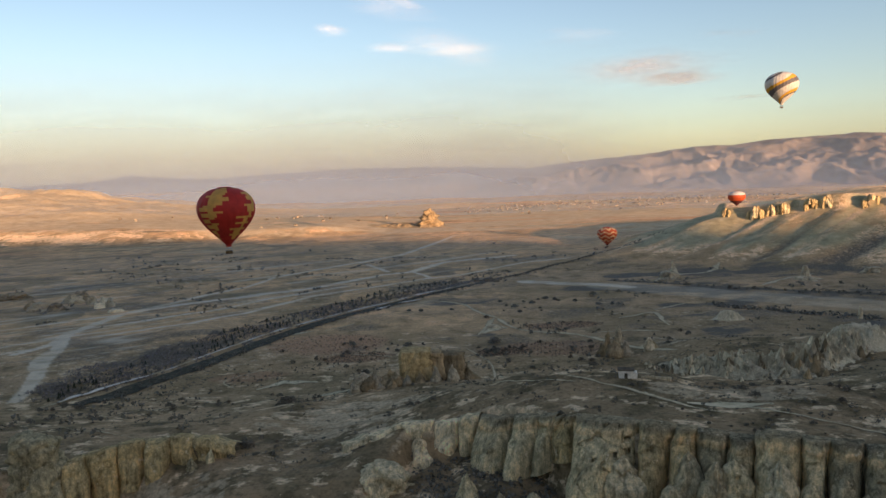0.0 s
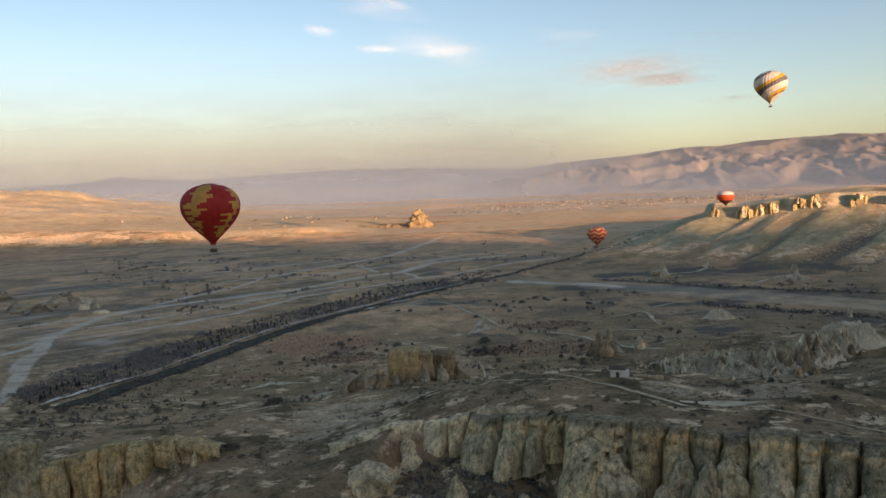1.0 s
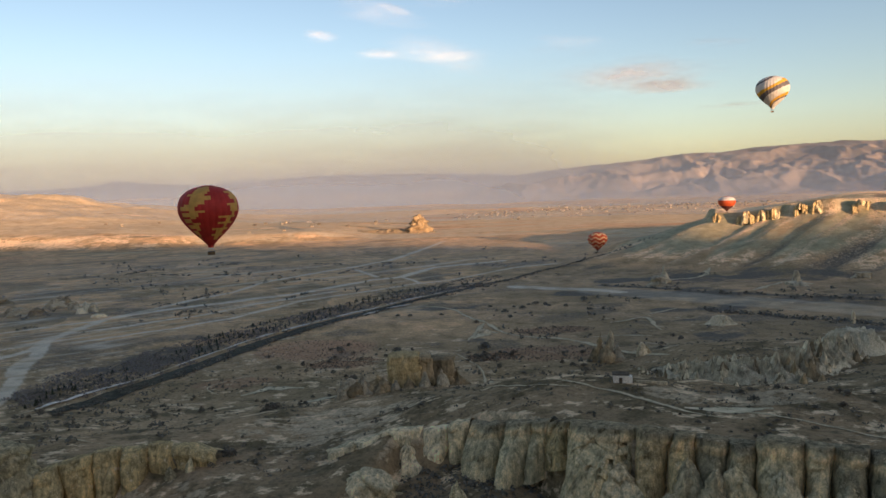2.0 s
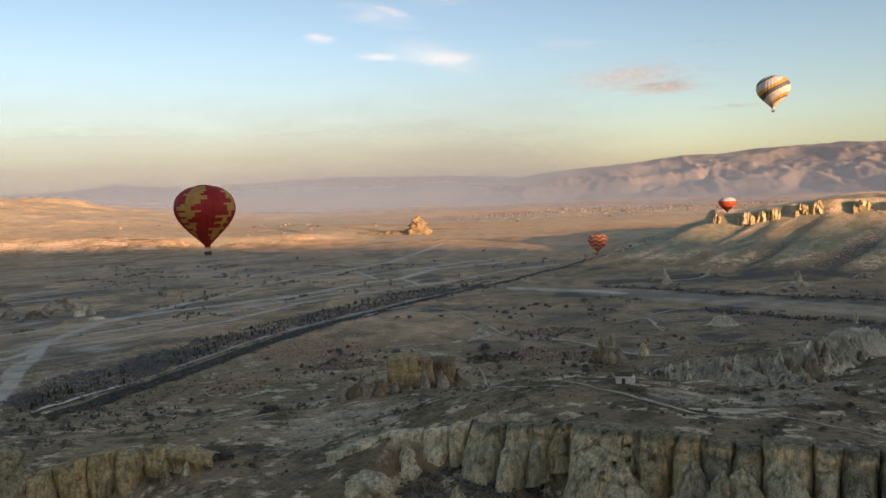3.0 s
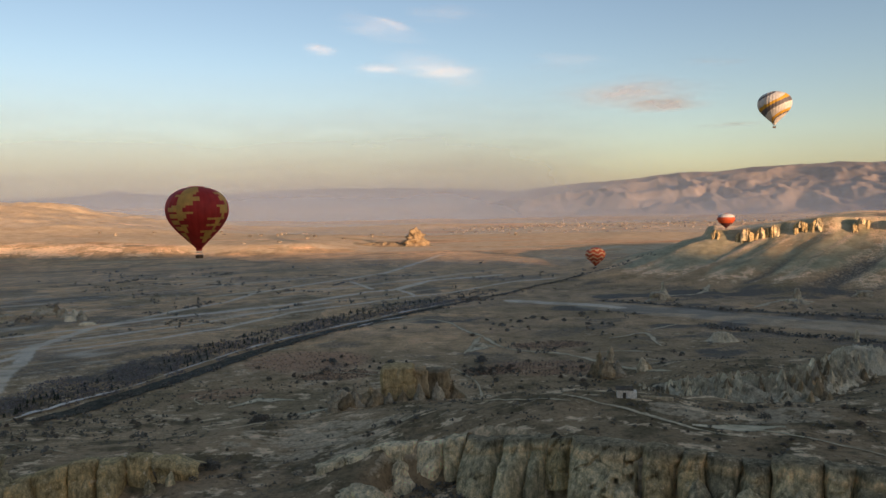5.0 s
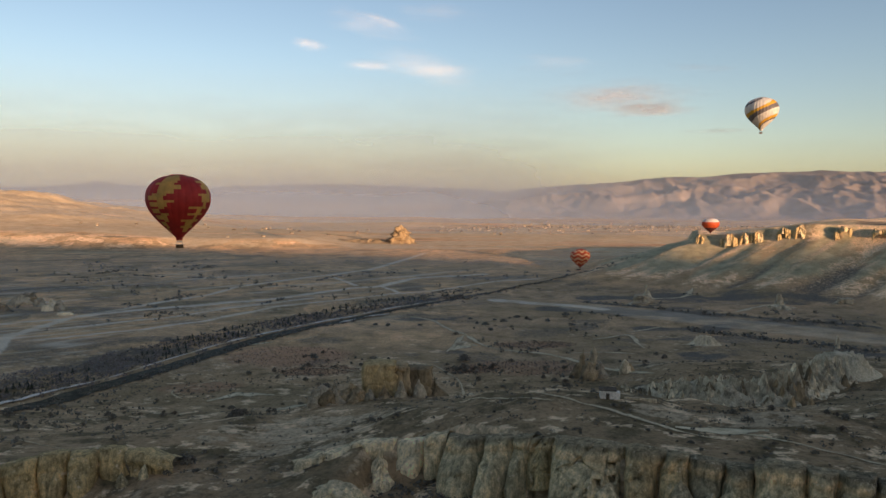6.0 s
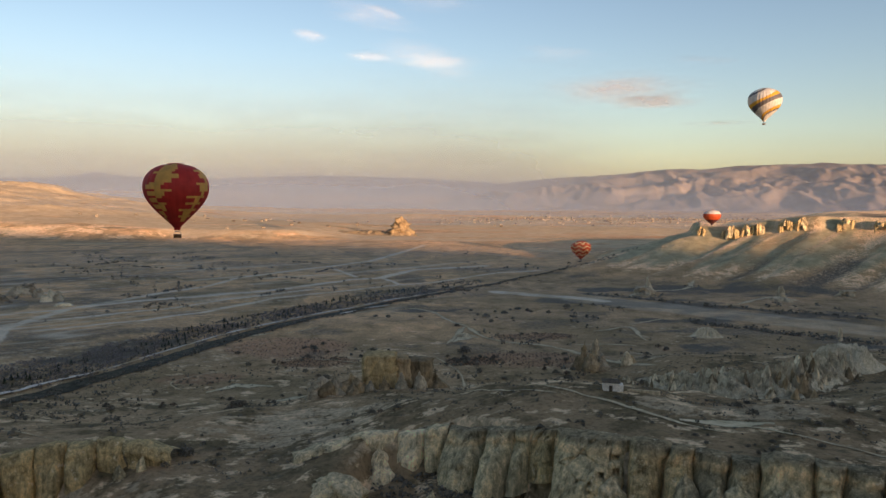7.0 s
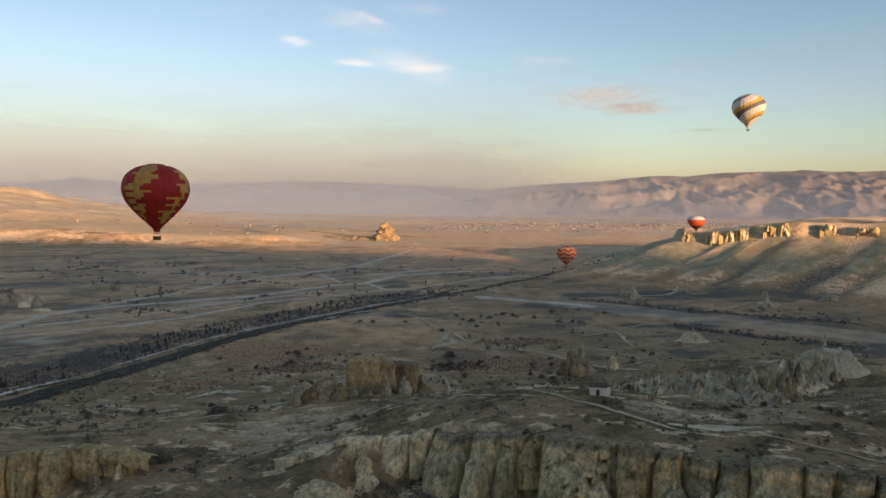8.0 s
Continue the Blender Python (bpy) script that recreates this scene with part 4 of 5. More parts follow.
def cliff_face():
    """Tuff face: ochre to grey-green by buttress, vertical water stains, pale scars, fine pitting."""
    m, nt, b = nodes_of("cliff_face")
    tc = nt.nodes.new("ShaderNodeTexCoord").outputs["Object"]
    at = nt.nodes.new("ShaderNodeAttribute")
    at.attribute_name = "tone"
    sep = nt.nodes.new("ShaderNodeSeparateColor")
    nt.links.new(at.outputs["Color"], sep.inputs[0])
    base = ramp(nt, sep.outputs[0], [(0.0, (0.86, 0.77, 0.60)), (0.2, (0.34, 0.31, 0.235)), (0.3, (0.66, 0.60, 0.45)), (0.6, (0.52, 0.44, 0.30)), (1.0, (0.50, 0.41, 0.25))])
    big = noise_of(nt, tc, 0.14, 6, 0.62, (1, 1, 0.6))
    # a harder, darker bed on top with a tan bed beneath it, both uneven
    bed = nt.nodes.new("ShaderNodeMath")
    bed.operation = "MULTIPLY_ADD"
    nt.links.new(big, bed.inputs[0])
    bed.inputs[1].default_value = 0.35
    nt.links.new(sep.outputs[1], bed.inputs[2])
    base = mixed(nt, ramp(nt, bed.outputs[0], [(0.30, (0.0, 0.0, 0.0)), (0.36, (0.75, 0.75, 0.75)), (0.47, (0.75, 0.75, 0.75)), (0.55, (0.0, 0.0, 0.0))]), base, (0.66, 0.53, 0.36))
    base = mixed(nt, ramp(nt, bed.outputs[0], [(0.24, (0.75, 0.75, 0.75)), (0.36, (0.0, 0.0, 0.0))]), base, (0.24, 0.21, 0.165))
    c = mixed(nt, 0.9, base, ramp(nt, big, [(0.3, (0.62, 0.62, 0.60)), (0.5, (1, 1, 1)), (0.7, (1.35, 1.27, 1.16))]), "MULTIPLY")
    streak = noise_of(nt, tc, 0.7, 6, 0.65, (1, 1, 0.09))
    c = mixed(nt, 0.85, c, ramp(nt, streak, [(0.34, (0.42, 0.42, 0.40)), (0.5, (1, 1, 1)), (0.68, (1.16, 1.12, 1.05))]), "MULTIPLY")
    fine = noise_of(nt, tc, 2.2, 8, 0.75)
    c = mixed(nt, 0.8, c, ramp(nt, fine, [(0.34, (0.6, 0.6, 0.58)), (0.55, (1, 1, 1)), (0.7, (1.3, 1.3, 1.28))]), "MULTIPLY")
    mottle = noise_of(nt, tc, 0.55, 8, 0.78, (1, 1, 0.7))
    c = mixed(nt, 0.9, c, ramp(nt, mottle, [(0.36, (0.44, 0.43, 0.39)), (0.5, (0.93, 0.93, 0.91)), (0.64, (1.42, 1.36, 1.27))]), "MULTIPLY")
    chip = noise_of(nt, tc, 1.1, 6, 0.8)
    c = mixed(nt, ramp(nt, chip, [(0.62, (0, 0, 0)), (0.66, (0.8, 0.8, 0.8))]), c, (0.80, 0.71, 0.56))
    scar = noise_of(nt, tc, 0.42, 7, 0.7)
    c = mixed(nt, ramp(nt, scar, [(0.60, (0, 0, 0)), (0.66, (0.75, 0.75, 0.75))]), c, (0.66, 0.60, 0.48))
    c = mixed(nt, 1.0, c, (1.27, 1.16, 0.96), "MULTIPLY")
    nt.links.new(c, b.inputs["Base Color"])
    b.inputs["Roughness"].default_value = 0.96
    b.inputs["Specular IOR Level"].default_value = 0.1
    bump(nt, b, mottle, 0.9, 1.0)
    return m


KINDS = {"o": M_CLIFF, "p": M_PALE, "g": M_GREY, "c": M_CHALK, "d": M_DARKTOP, "y": M_BUTTE}

M_FACE = cliff_face()


def buttress(line, a, b, seed, out, high, batter, tone, fine=0.5, holes=(), joint=0, spread=0.1):
    """One buttress of a cliff between two joints along its brink: a bulging, broken face under a caprock lip.
    line: points x, y, top; out: how far it stands proud; holes: rooms cut into it, along, down, wide, high."""
    L = np.array(line, float)
    s_ = np.concatenate([[0], np.cumsum(np.hypot(*np.diff(L[:, :2], axis=0).T))])
    n, m = max(10, int((b - a) / fine)), int(high / fine)
    f = np.linspace(0, 1, n)
    FF, D = np.meshgrid(f, np.linspace(0, 1, m) * high, indexing="ij")
    wa, wb = 1.5 * fbm(D / 9, 0 * D + joint, 3, 901), 1.5 * fbm(D / 9, 0 * D + joint + 1, 3, 901)
    U = a + wa + (b + wb - a - wa) * FF
    U = np.clip(U, 0, s_[-1])
    BX, BY, BZ = (np.interp(U, s_, L[:, k]) for k in range(3))
    mid_t = np.interp([(a + b) / 2 - 4, (a + b) / 2 + 4], s_, L[:, 0]), np.interp([(a + b) / 2 - 4, (a + b) / 2 + 4], s_, L[:, 1])
    tx, ty = mid_t[0][1] - mid_t[0][0], mid_t[1][1] - mid_t[1][0]
    l_ = math.hypot(tx, ty)
    nx, ny = ty / l_, -tx / l_
    r = random.Random(seed)
    bulge = np.clip(1 - np.abs(2 * FF - 1) ** r.uniform(2.6, 6.0), 0, 1)
    prof = r.uniform(0.4, 1.6) * np.sin(D / high * np.pi * r.uniform(1.0, 1.7) + r.uniform(-0.4, 0.4))
    o = (out * 1.25 + 0.8) * bulge * (0.55 + 0.45 * S(0, 9, D)) + batter * D * (0.35 + 0.65 * bulge) + spread * D * bulge + prof
    o = o + 0.3 * S(3.4, 2.2, D) * S(0.1, 0.3, bulge) - 0.35 * S(2.4, 3.6, D) * S(7.5, 4.2, D)
    Z = BZ + r.uniform(-0.9, 0.5) + 0.7 * fbm(U / 5, 0 * U, 3, 903) - D
    P = np.stack([BX + nx * o, BY + ny * o, Z], -1).reshape(-1, 3)
    w = weather(P, 17, 5.2, 0.34, 0.5, 3.2).reshape(D.shape)
    o = o + w * (0.7 + 0.3 * S(0.3, 2.5, D))
    for (hu, hd, hw, hh) in holes:
        inside = (np.abs(FF * (b - a) - hu) < hw / 2) & (np.abs(D - hd) < hh / 2)
        o = np.where(inside, o - 5.5, o)
    front = np.stack([BX + nx * o, BY + ny * o, Z], -1)
    back = np.stack([BX[:, 0] - nx * 7, BY[:, 0] - ny * 7, Z[:, 0] - 1.6], -1)
    mid = np.stack([BX[:, 0] - nx * 1.8, BY[:, 0] - ny * 1.8, Z[:, 0] + 0.25 + 0.5 * fbm(U[:, 0] / 2.5, 0 * U[:, 0], 3, 905)], -1)
    V = np.concatenate([back[:, None], mid[:, None], front], 1).reshape(-1, 3)
    me = mesh_from("buttress", V, grid_faces(n, m + 2)[:, ::-1], [M_FACE])
    at = me.color_attributes.new("tone", "FLOAT_COLOR", "POINT")
    down = np.concatenate([np.zeros((n, 2)), np.clip(D / 10, 0, 1)], 1).ravel() + (1.0 if tone < 0.15 or tone > 0.85 else 0.0)
    q = np.stack([0 * down + tone, down, 0 * down, 0 * down + 1], -1)
    at.data.foreach_set("color", q.astype(np.float32).ravel())
    return me


def build_cliff(label, line, joints, tones, outs, high, batter, seed, rooms=None, spreads=(0.1,)):
    cliff = tagged(new("cliff"), label, "cliff")
    for i in range(len(joints) - 1):
        child_of(cliff, "buttress", buttress(line, joints[i], joints[i + 1], seed + i * 13, outs[i % len(outs)], high[i % len(high)], batter, tones[i % len(tones)],
                                              fine=0.28 if rooms and i in rooms else 0.5, holes=rooms.get(i, ()) if rooms else (), joint=seed + i, spread=spreads[i % len(spreads)]))
    return cliff


def child_of(parent, name, mesh):
    ob = new(name, mesh)
    ob.parent = parent
    return ob


build_cliff("weathered ochre tuff cliff with caves and deep joints", BRINK_R, JOINTS_R, TONES_R, OUTS_R, HIGH_R, 0.14, 600, ROOMS, SPREADS_R)
build_cliff("golden tuff cliff at the end of the plateau", BRINK_L, JOINTS_L, (0.95, 0.88, 1.0, 0.9, 0.93), (1.5, 3.0, 0.8), (16, 17, 17, 15, 13, 11, 7), 0.14, 800)

# cones that stand free in front of the cliff: x, y, top, half width, kind
for i, (x, y, top, hw, kind, tp) in enumerate(CONES):
    me = pillar_mesh("rock_cone", hw, hw * 0.85, 26, 300 + i, M_FACE, tp, 0.16 if tp < 0.8 else 0.10, 0.17, segs=52, rings=46, square=2.5 if tp < 0.8 else 2.3, tip=(0.04 * (i % 3 - 1), 0.05))
    at = me.color_attributes.new("tone", "FLOAT_COLOR", "POINT")
    tone = {"c": 0.0, "p": 0.07, "g": 0.13, "y": 0.35, "o": 0.3, "d": 0.22}[kind]
    at.data.foreach_set("color", np.tile(np.array([tone, 1.0, 0.0, 1.0], np.float32), len(me.vertices)))
    rock("rock_cone", "pale rounded tuff cone below the cliff", me, x, y, top - 26, group="cones below the cliff", category="rock")

# butte on the slope: two golden blocks, smaller stubs beside and before it
for i, (x, y, top, hw, hd, tall, tp, kind) in enumerate(BUTTE):
    if tp > 0.4:
        hw, hd, tp = hw * 1.25, hd * 1.1, 1.2
    me = pillar_mesh("butte_rock", hw, hd, tall, 340 + i, KINDS[kind], tp, 0.04 if tp < 0.3 else 0.12, 0.12 if tp < 0.3 else 0.42, segs=80, rings=40, square=6.0 if tp < 0.3 else 2.2, block=4.2 if tp < 0.3 else None)
    rock("butte_rock", "golden tuff block of the butte" if kind == "y" else "small grey tuff cone beside the butte", me, x, y, top - tall + (6 if tp > 0.4 and x < 5 else 0), group="rocks of the butte")

# badlands: a ridge cut into ribs, set with many small sharp cones, ochre in one stretch
def ridge_height(x, y):
    v = y - np.interp(x, RIDGE_X, RIDGE_Y)
    tall = np.interp(x, RIDGE_X, RIDGE_H) * (0.85 + 0.5 * fbm(x / 11, y / 40, 3, 399))
    form = 1 - S(0.0, 1.0, np.abs(v) / np.where(v < 0, 21, 13))
    rib = (1 - np.abs(grain(x / 3.6 + v / 11 + 0.8 * grain(x / 11, v / 6, 403), v / 22, 405))) ** 1.5
    jag = ridged(x / 2.6, y / 3.4, 3, 409) ** 2
    return 1.45 * tall * form ** 0.75 * (0.30 + 0.6 * rib + 0.45 * jag) - 0.8


def build_ridge():
    X, W = np.meshgrid(np.arange(RIDGE_X[0], RIDGE_X[-1], 0.34), np.arange(-22, 14.1, 0.42))
    Y = np.interp(X, RIDGE_X, RIDGE_Y) + W
    V = np.stack([X, Y, ground(X, Y) + ridge_height(X, Y) + 0.4 * fbm(X / 1.2, Y / 1.2, 3, 407)], -1).reshape(-1, 3)
    me = mesh_from("badland_ridge", V, grid_faces(X.shape[0], X.shape[1]), [M_CHALK, M_DARKTOP, M_CLIFF, M_PALE], False)
    # dark tuff paints shade into the gaps, an ochre bed in one stretch, paler tuff towards the high end
    H = ridge_height(X, Y)[:-1, :-1]
    u = ((X - 110) / 126 + 0.05 * fbm(X / 9, Y / 9, 3, 411))[:-1, :-1]
    bare = np.where(fbm(X / 7, Y / 7, 3, 415)[:-1, :-1] > -0.05, 3, 0)
    kinds = np.where(H < 0.2 + 1.4 * fbm(X / 5, Y / 5, 3, 413)[:-1, :-1], 1, np.where((u > 0.47) & (u < 0.54) & (W < -6)[:-1, :-1], 2, bare))
    me.polygons.foreach_set("material_index", kinds.astype(np.int32).ravel())
    tagged(new("badland_ridge", me), "grey tuff ridge cut into sharp ribs", "rock", "mounds of the badlands")


build_ridge()
rng = random.Random(5)
spikes = [pillar_mesh("fairy_cone", 1.0, 0.8, 2.6, 360 + i, m, 1.2, 0.05, 0.42, segs=18, rings=16, square=2.0, lean=(0.06 * (i % 3 - 1), 0))
          for i, m in enumerate((M_GREY, M_CHALK, M_PALE, M_PALE, M_DARKTOP, M_CLIFF, M_CLIFF))]
for k in range(175):
    u = rng.random()
    row = rng.gauss(0, 1)
    x = 106 + 124 * u
    y = float(np.interp(x, RIDGE_X, RIDGE_Y)) - 6 + row * 8
    wide = rng.uniform(0.55, 1.5) * (0.7 + 0.7 * math.sin(u * 3.0))
    tall = wide * rng.uniform(0.85, 1.8) * (1.2 if abs(row) < 0.6 else 0.85)
    kind = rng.choice((5, 6, 2)) if 0.46 < u < 0.56 and row < 0.3 else rng.randrange(5)
    rock("fairy_cone", "small sharp ochre tuff cone in the badlands" if kind > 4 else "small sharp grey tuff cone in the badlands", spikes[kind], x, y, float(ground(x, y)) + max(0.0, float(ridge_height(x, y))) * 0.8 - 0.6, rng.uniform(0, 360),
         (wide, wide, tall), "cones of the badlands")

# chalky mounds with rills
for i, (x, y, rx, ry, tall, m) in enumerate(MOUNDS):
    U, W = np.meshgrid(np.linspace(-1, 1, 60), np.linspace(-1, 1, 44))
    rr = np.hypot(U, W)
    ang = np.arctan2(W, U)
    rill = ridged(ang * 6.5 + i + 0.5 * rr, rr * 0.7, 3, 390 + i) * 2.2 - 1.3
    Hh = tall * (1 - S(0.05, 1.0, rr)) * (1 + 1.1 * rill * S(0.1, 0.5, rr)) + tall * 0.25 * fbm(U * 2, W * 2, 3, 391 + i) * (1 - S(0.4, 1, rr)) - 1.0 * S(0.85, 1, rr)
    X, Y = x + U * rx, y + W * ry
    V = np.stack([X, Y, ground(X, Y) + Hh], -1).reshape(-1, 3)
    tagged(new("chalk_mound", mesh_from("chalk_mound", V, grid_faces(44, 60), [KINDS[m]])), "pale eroded tuff mound cut by rills", "rock", "mounds of the badlands")

# single spires and outcrops: x, y, half width, height, taper, kind
for i, (x, y, hw, tall, tp, kind) in enumerate(SPIRES):
    me = pillar_mesh("rock_spire", hw, hw * 0.85, tall * (0.75 if x < -200 else 1), 420 + i, KINDS[kind], tp, 0.12, 0.36, segs=32, rings=28, square=2.3, tip=(0.05 * (i % 3 - 1), 0))
    rock("rock_spire", "lone weathered tuff spire on the valley floor", me, x, y, float(ground(x, y)) - 1.0, group="spires of the valley")
# broken cliff band under the rim of the mesa
def rim(along, inward=2.0):
    x, y = 363 + along * 0.794 + inward * 0.608, 893 - along * 0.608 + inward * 0.794
    return (x, y, float(ground(363 + along * 0.794 + 3, 893 - along * 0.608 + 4)) + 0.6)


for i, (a, b, high, set_in, steep) in enumerate(((-9, 5, 12, -10, 0.15), (24, 46, 24, -15, 0.18), (44, 72, 22, -12, 0.16), (86, 102, 12, -11, 0.2), (98, 118, 16, -10, 0.16), (146, 164, 10, -10, 0.3), (182, 204, 8, -10, 0.3))):
    r = random.Random(70 + i)
    pts = [rim(a + (b - a) * k / 8, set_in + 1.8 * math.sin(k * 1.7 + i)) for k in range(9)]
    pts = [(x, y, z + r.uniform(-6.0, 0.5) - 5 * abs(k / 4 - 1) ** 3) for k, (x, y, z) in enumerate(pts)]
    d = [0.0]
    for p, q in zip(pts, pts[1:]):
        d.append(d[-1] + math.hypot(q[0] - p[0], q[1] - p[1]))
    cuts = [0.0]
    while cuts[-1] < d[-1] - 5:
        cuts.append(cuts[-1] + r.choice((4, 6, 9, 15)) * r.uniform(0.8, 1.2))
    cuts[-1] = d[-1]
    build_cliff("pale broken crag under the mesa rim", pts, cuts, (0.9, 0.3, 0.95, 0.88, 0.35), (0.3, 2.2, 0.1, 1.4, 0.6), (high, high * 0.6, high * 0.9, high * 0.7), steep, 1000 + 40 * i)


# ---------------------------------------------------------------- plants
def leafy(name, wide, tall, count, leaf, seed, mat, shape="bush"):
    """A crown of many small tilted leaf clumps filling an uneven shape."""
    r = random.Random(seed)
    V, F = [], []
    for _ in range(count):
        if shape == "cone":
            h = r.random() ** 1.3
            a, q = r.uniform(0, 6.283), (1 - h) * math.sqrt(r.random()) * wide
            c = Vector((math.cos(a) * q, math.sin(a) * q, tall * (0.08 + 0.92 * h)))
        else:
            a, b, q = r.uniform(0, 6.283), r.uniform(-0.35, 1.0), r.random() ** 0.4
            lob = 0.75 + 0.35 * math.sin(a * 2 + seed) + 0.2 * math.sin(a * 5 + seed * 2)
            rad = math.sqrt(max(0, 1 - b * b)) * q * lob
            c = Vector((math.cos(a) * rad * wide, math.sin(a) * rad * wide, tall * (0.42 + 0.55 * b * q)))
        m = Euler((r.uniform(0, 6), r.uniform(0, 6), r.uniform(0, 6))).to_matrix()
        s_ = leaf * r.uniform(0.6, 1.4)
        i = len(V)
        for p in ((-1, -0.7, 0.1), (0.9, -0.8, -0.1), (1.1, 0.6, 0.15), (-0.8, 0.9, -0.15)):
            V.append(c + m @ (Vector(p) * s_))
        F.append((i, i + 1, i + 2, i + 3))
    return mesh_from(name, V, F, [mat], False)


def stem_mesh(name, tall, thick, forks, seed, mat):
    """A tapered trunk that forks into leaning limbs."""
    r = random.Random(seed)
    V, F = [], []

    def limb(a, b, ra, rb):
        i = len(V)
        ax = (b - a).normalized()
        u = ax.orthogonal().normalized()
        w = ax.cross(u)
        for p, q in ((a, ra), (b, rb)):
            for k in range(5):
                t = k * 6.283 / 5
                V.append(p + (u * math.cos(t) + w * math.sin(t)) * q)
        for k in range(5):
            F.append((i + k, i + (k + 1) % 5, i + 5 + (k + 1) % 5, i + 5 + k))
    top = Vector((0, 0, tall * 0.4))
    limb(Vector((0, 0, -0.3)), top, thick, thick * 0.7)
    for k in range(forks):
        a = k * 6.283 / forks + r.random()
        limb(top, top + Vector((math.cos(a) * tall * 0.3, math.sin(a) * tall * 0.3, tall * r.uniform(0.25, 0.45))), thick * 0.6, thick * 0.2)
    return mesh_from(name, V, F, [mat], False)


def leaf_mat(name, a, b):
    m, nt, bs = nodes_of(name)
    isl = nt.nodes.new("ShaderNodeNewGeometry").outputs["Random Per Island"]
    nt.links.new(ramp(nt, isl, [(0.0, a), (1.0, b)]), bs.inputs["Base Color"])
    bs.inputs["Roughness"].default_value = 0.9
    bs.inputs["Specular IOR Level"].default_value = 0.1
    return m


L_DARK = leaf_mat("dark_scrub", (0.11, 0.098, 0.08), (0.25, 0.22, 0.17))
L_BROWN = leaf_mat("bare_twigs", (0.11, 0.085, 0.065), (0.22, 0.175, 0.135))
L_BARE = leaf_mat("bare_crowns", (0.14, 0.118, 0.108), (0.30, 0.255, 0.225))
L_PINE = leaf_mat("pine_needles", (0.03, 0.036, 0.024), (0.075, 0.08, 0.05))
M_BARK = stone("bark", (0.05, 0.04, 0.03), (0.09, 0.075, 0.06), (0.13, 0.11, 0.09), 2.0)


def plant(name, label, category, group, crowns, stem):
    root = tagged(new(name), label, category, group)
    for nm, me in (("trunk", stem), ("crown", crowns)):
        p = new(nm, me)
        p.parent = root
    return root


bush_kinds = []
for i, (w, h, n, lf, m) in enumerate(((1.5, 1.7, 110, 0.22, L_DARK), (2.2, 2.2, 150, 0.27, L_DARK), (1.8, 2.6, 130, 0.24, L_BROWN), (2.6, 3.2, 170, 0.30, L_DARK), (1.2, 1.2, 80, 0.2, L_BROWN))):
    p = plant("shrub", "bare dark leafless shrub on dry ground" if m is L_BROWN else "dark low evergreen shrub on dry ground", "shrub", "shrubs of the slope",
              leafy("crown", w, h, n, lf, 500 + i, m), stem_mesh("trunk", h, 0.09, 5, 520 + i, M_BARK))
    bush_kinds.append(p)
pines = []
for i in range(3):
    p = plant("conifer", "small dark young conifer planted in a row", "tree", "conifers along the canal",
              leafy("crown", 1.5 + 0.2 * i, 4.6 + 0.8 * i, 150, 0.3, 540 + i, L_PINE, "cone"), stem_mesh("trunk", 4, 0.13, 3, 550 + i, M_BARK))
    pines.append(p)

rng = random.Random(8)


def put(kinds, x, y, size):
    src = kinds[rng.randrange(len(kinds))]
    m = pose(x, y, float(ground(x, y)) - 0.05, 0, 0, rng.uniform(0, 360))
    if src.name not in PLACED:
        PLACED.add(src.name)
        src.scale = (size, size, size)
        src.matrix_world = m @ Matrix.Diagonal((size, size, size, 1))
        return src
    old = src.scale.copy()
    src.scale = (size, size, size)
    ob = copy_thing(src, m)
    src.scale = old
    return ob


PLACED = set()
# shrubs on the near slope and brink
for (cx, cy, sx_, sy_, n, lo, hi) in SHRUBS:
    for _ in range(n):
        put(bush_kinds, rng.gauss(cx, sx_), rng.gauss(cy, sy_), rng.uniform(lo, hi) * 0.8)
# conifers in rows beside the canal
C = np.array(CANAL)
s_ = np.concatenate([[0], np.cumsum(np.hypot(*np.diff(C, axis=0).T))])
for row, (off, a, b, n) in enumerate(((26, 0.0, 0.66, 120), (36, 0.02, 0.62, 100), (17, 0.0, 0.5, 50), (46, 0.2, 0.6, 45))):
    for k in range(n):
        t = (a + (b - a) * (k + rng.uniform(-0.4, 0.4)) / n) * s_[-1]
        if grain(t / 22.0, row * 7.0, 91) < -0.35:
            continue
        x, y = np.interp(t, s_, C[:, 0]) + cnor[0] * (off + rng.gauss(0, 2)), np.interp(t, s_, C[:, 1]) + cnor[1] * (off + rng.gauss(0, 2))
        put(pines, float(x), float(y), rng.uniform(0.3, 0.65))


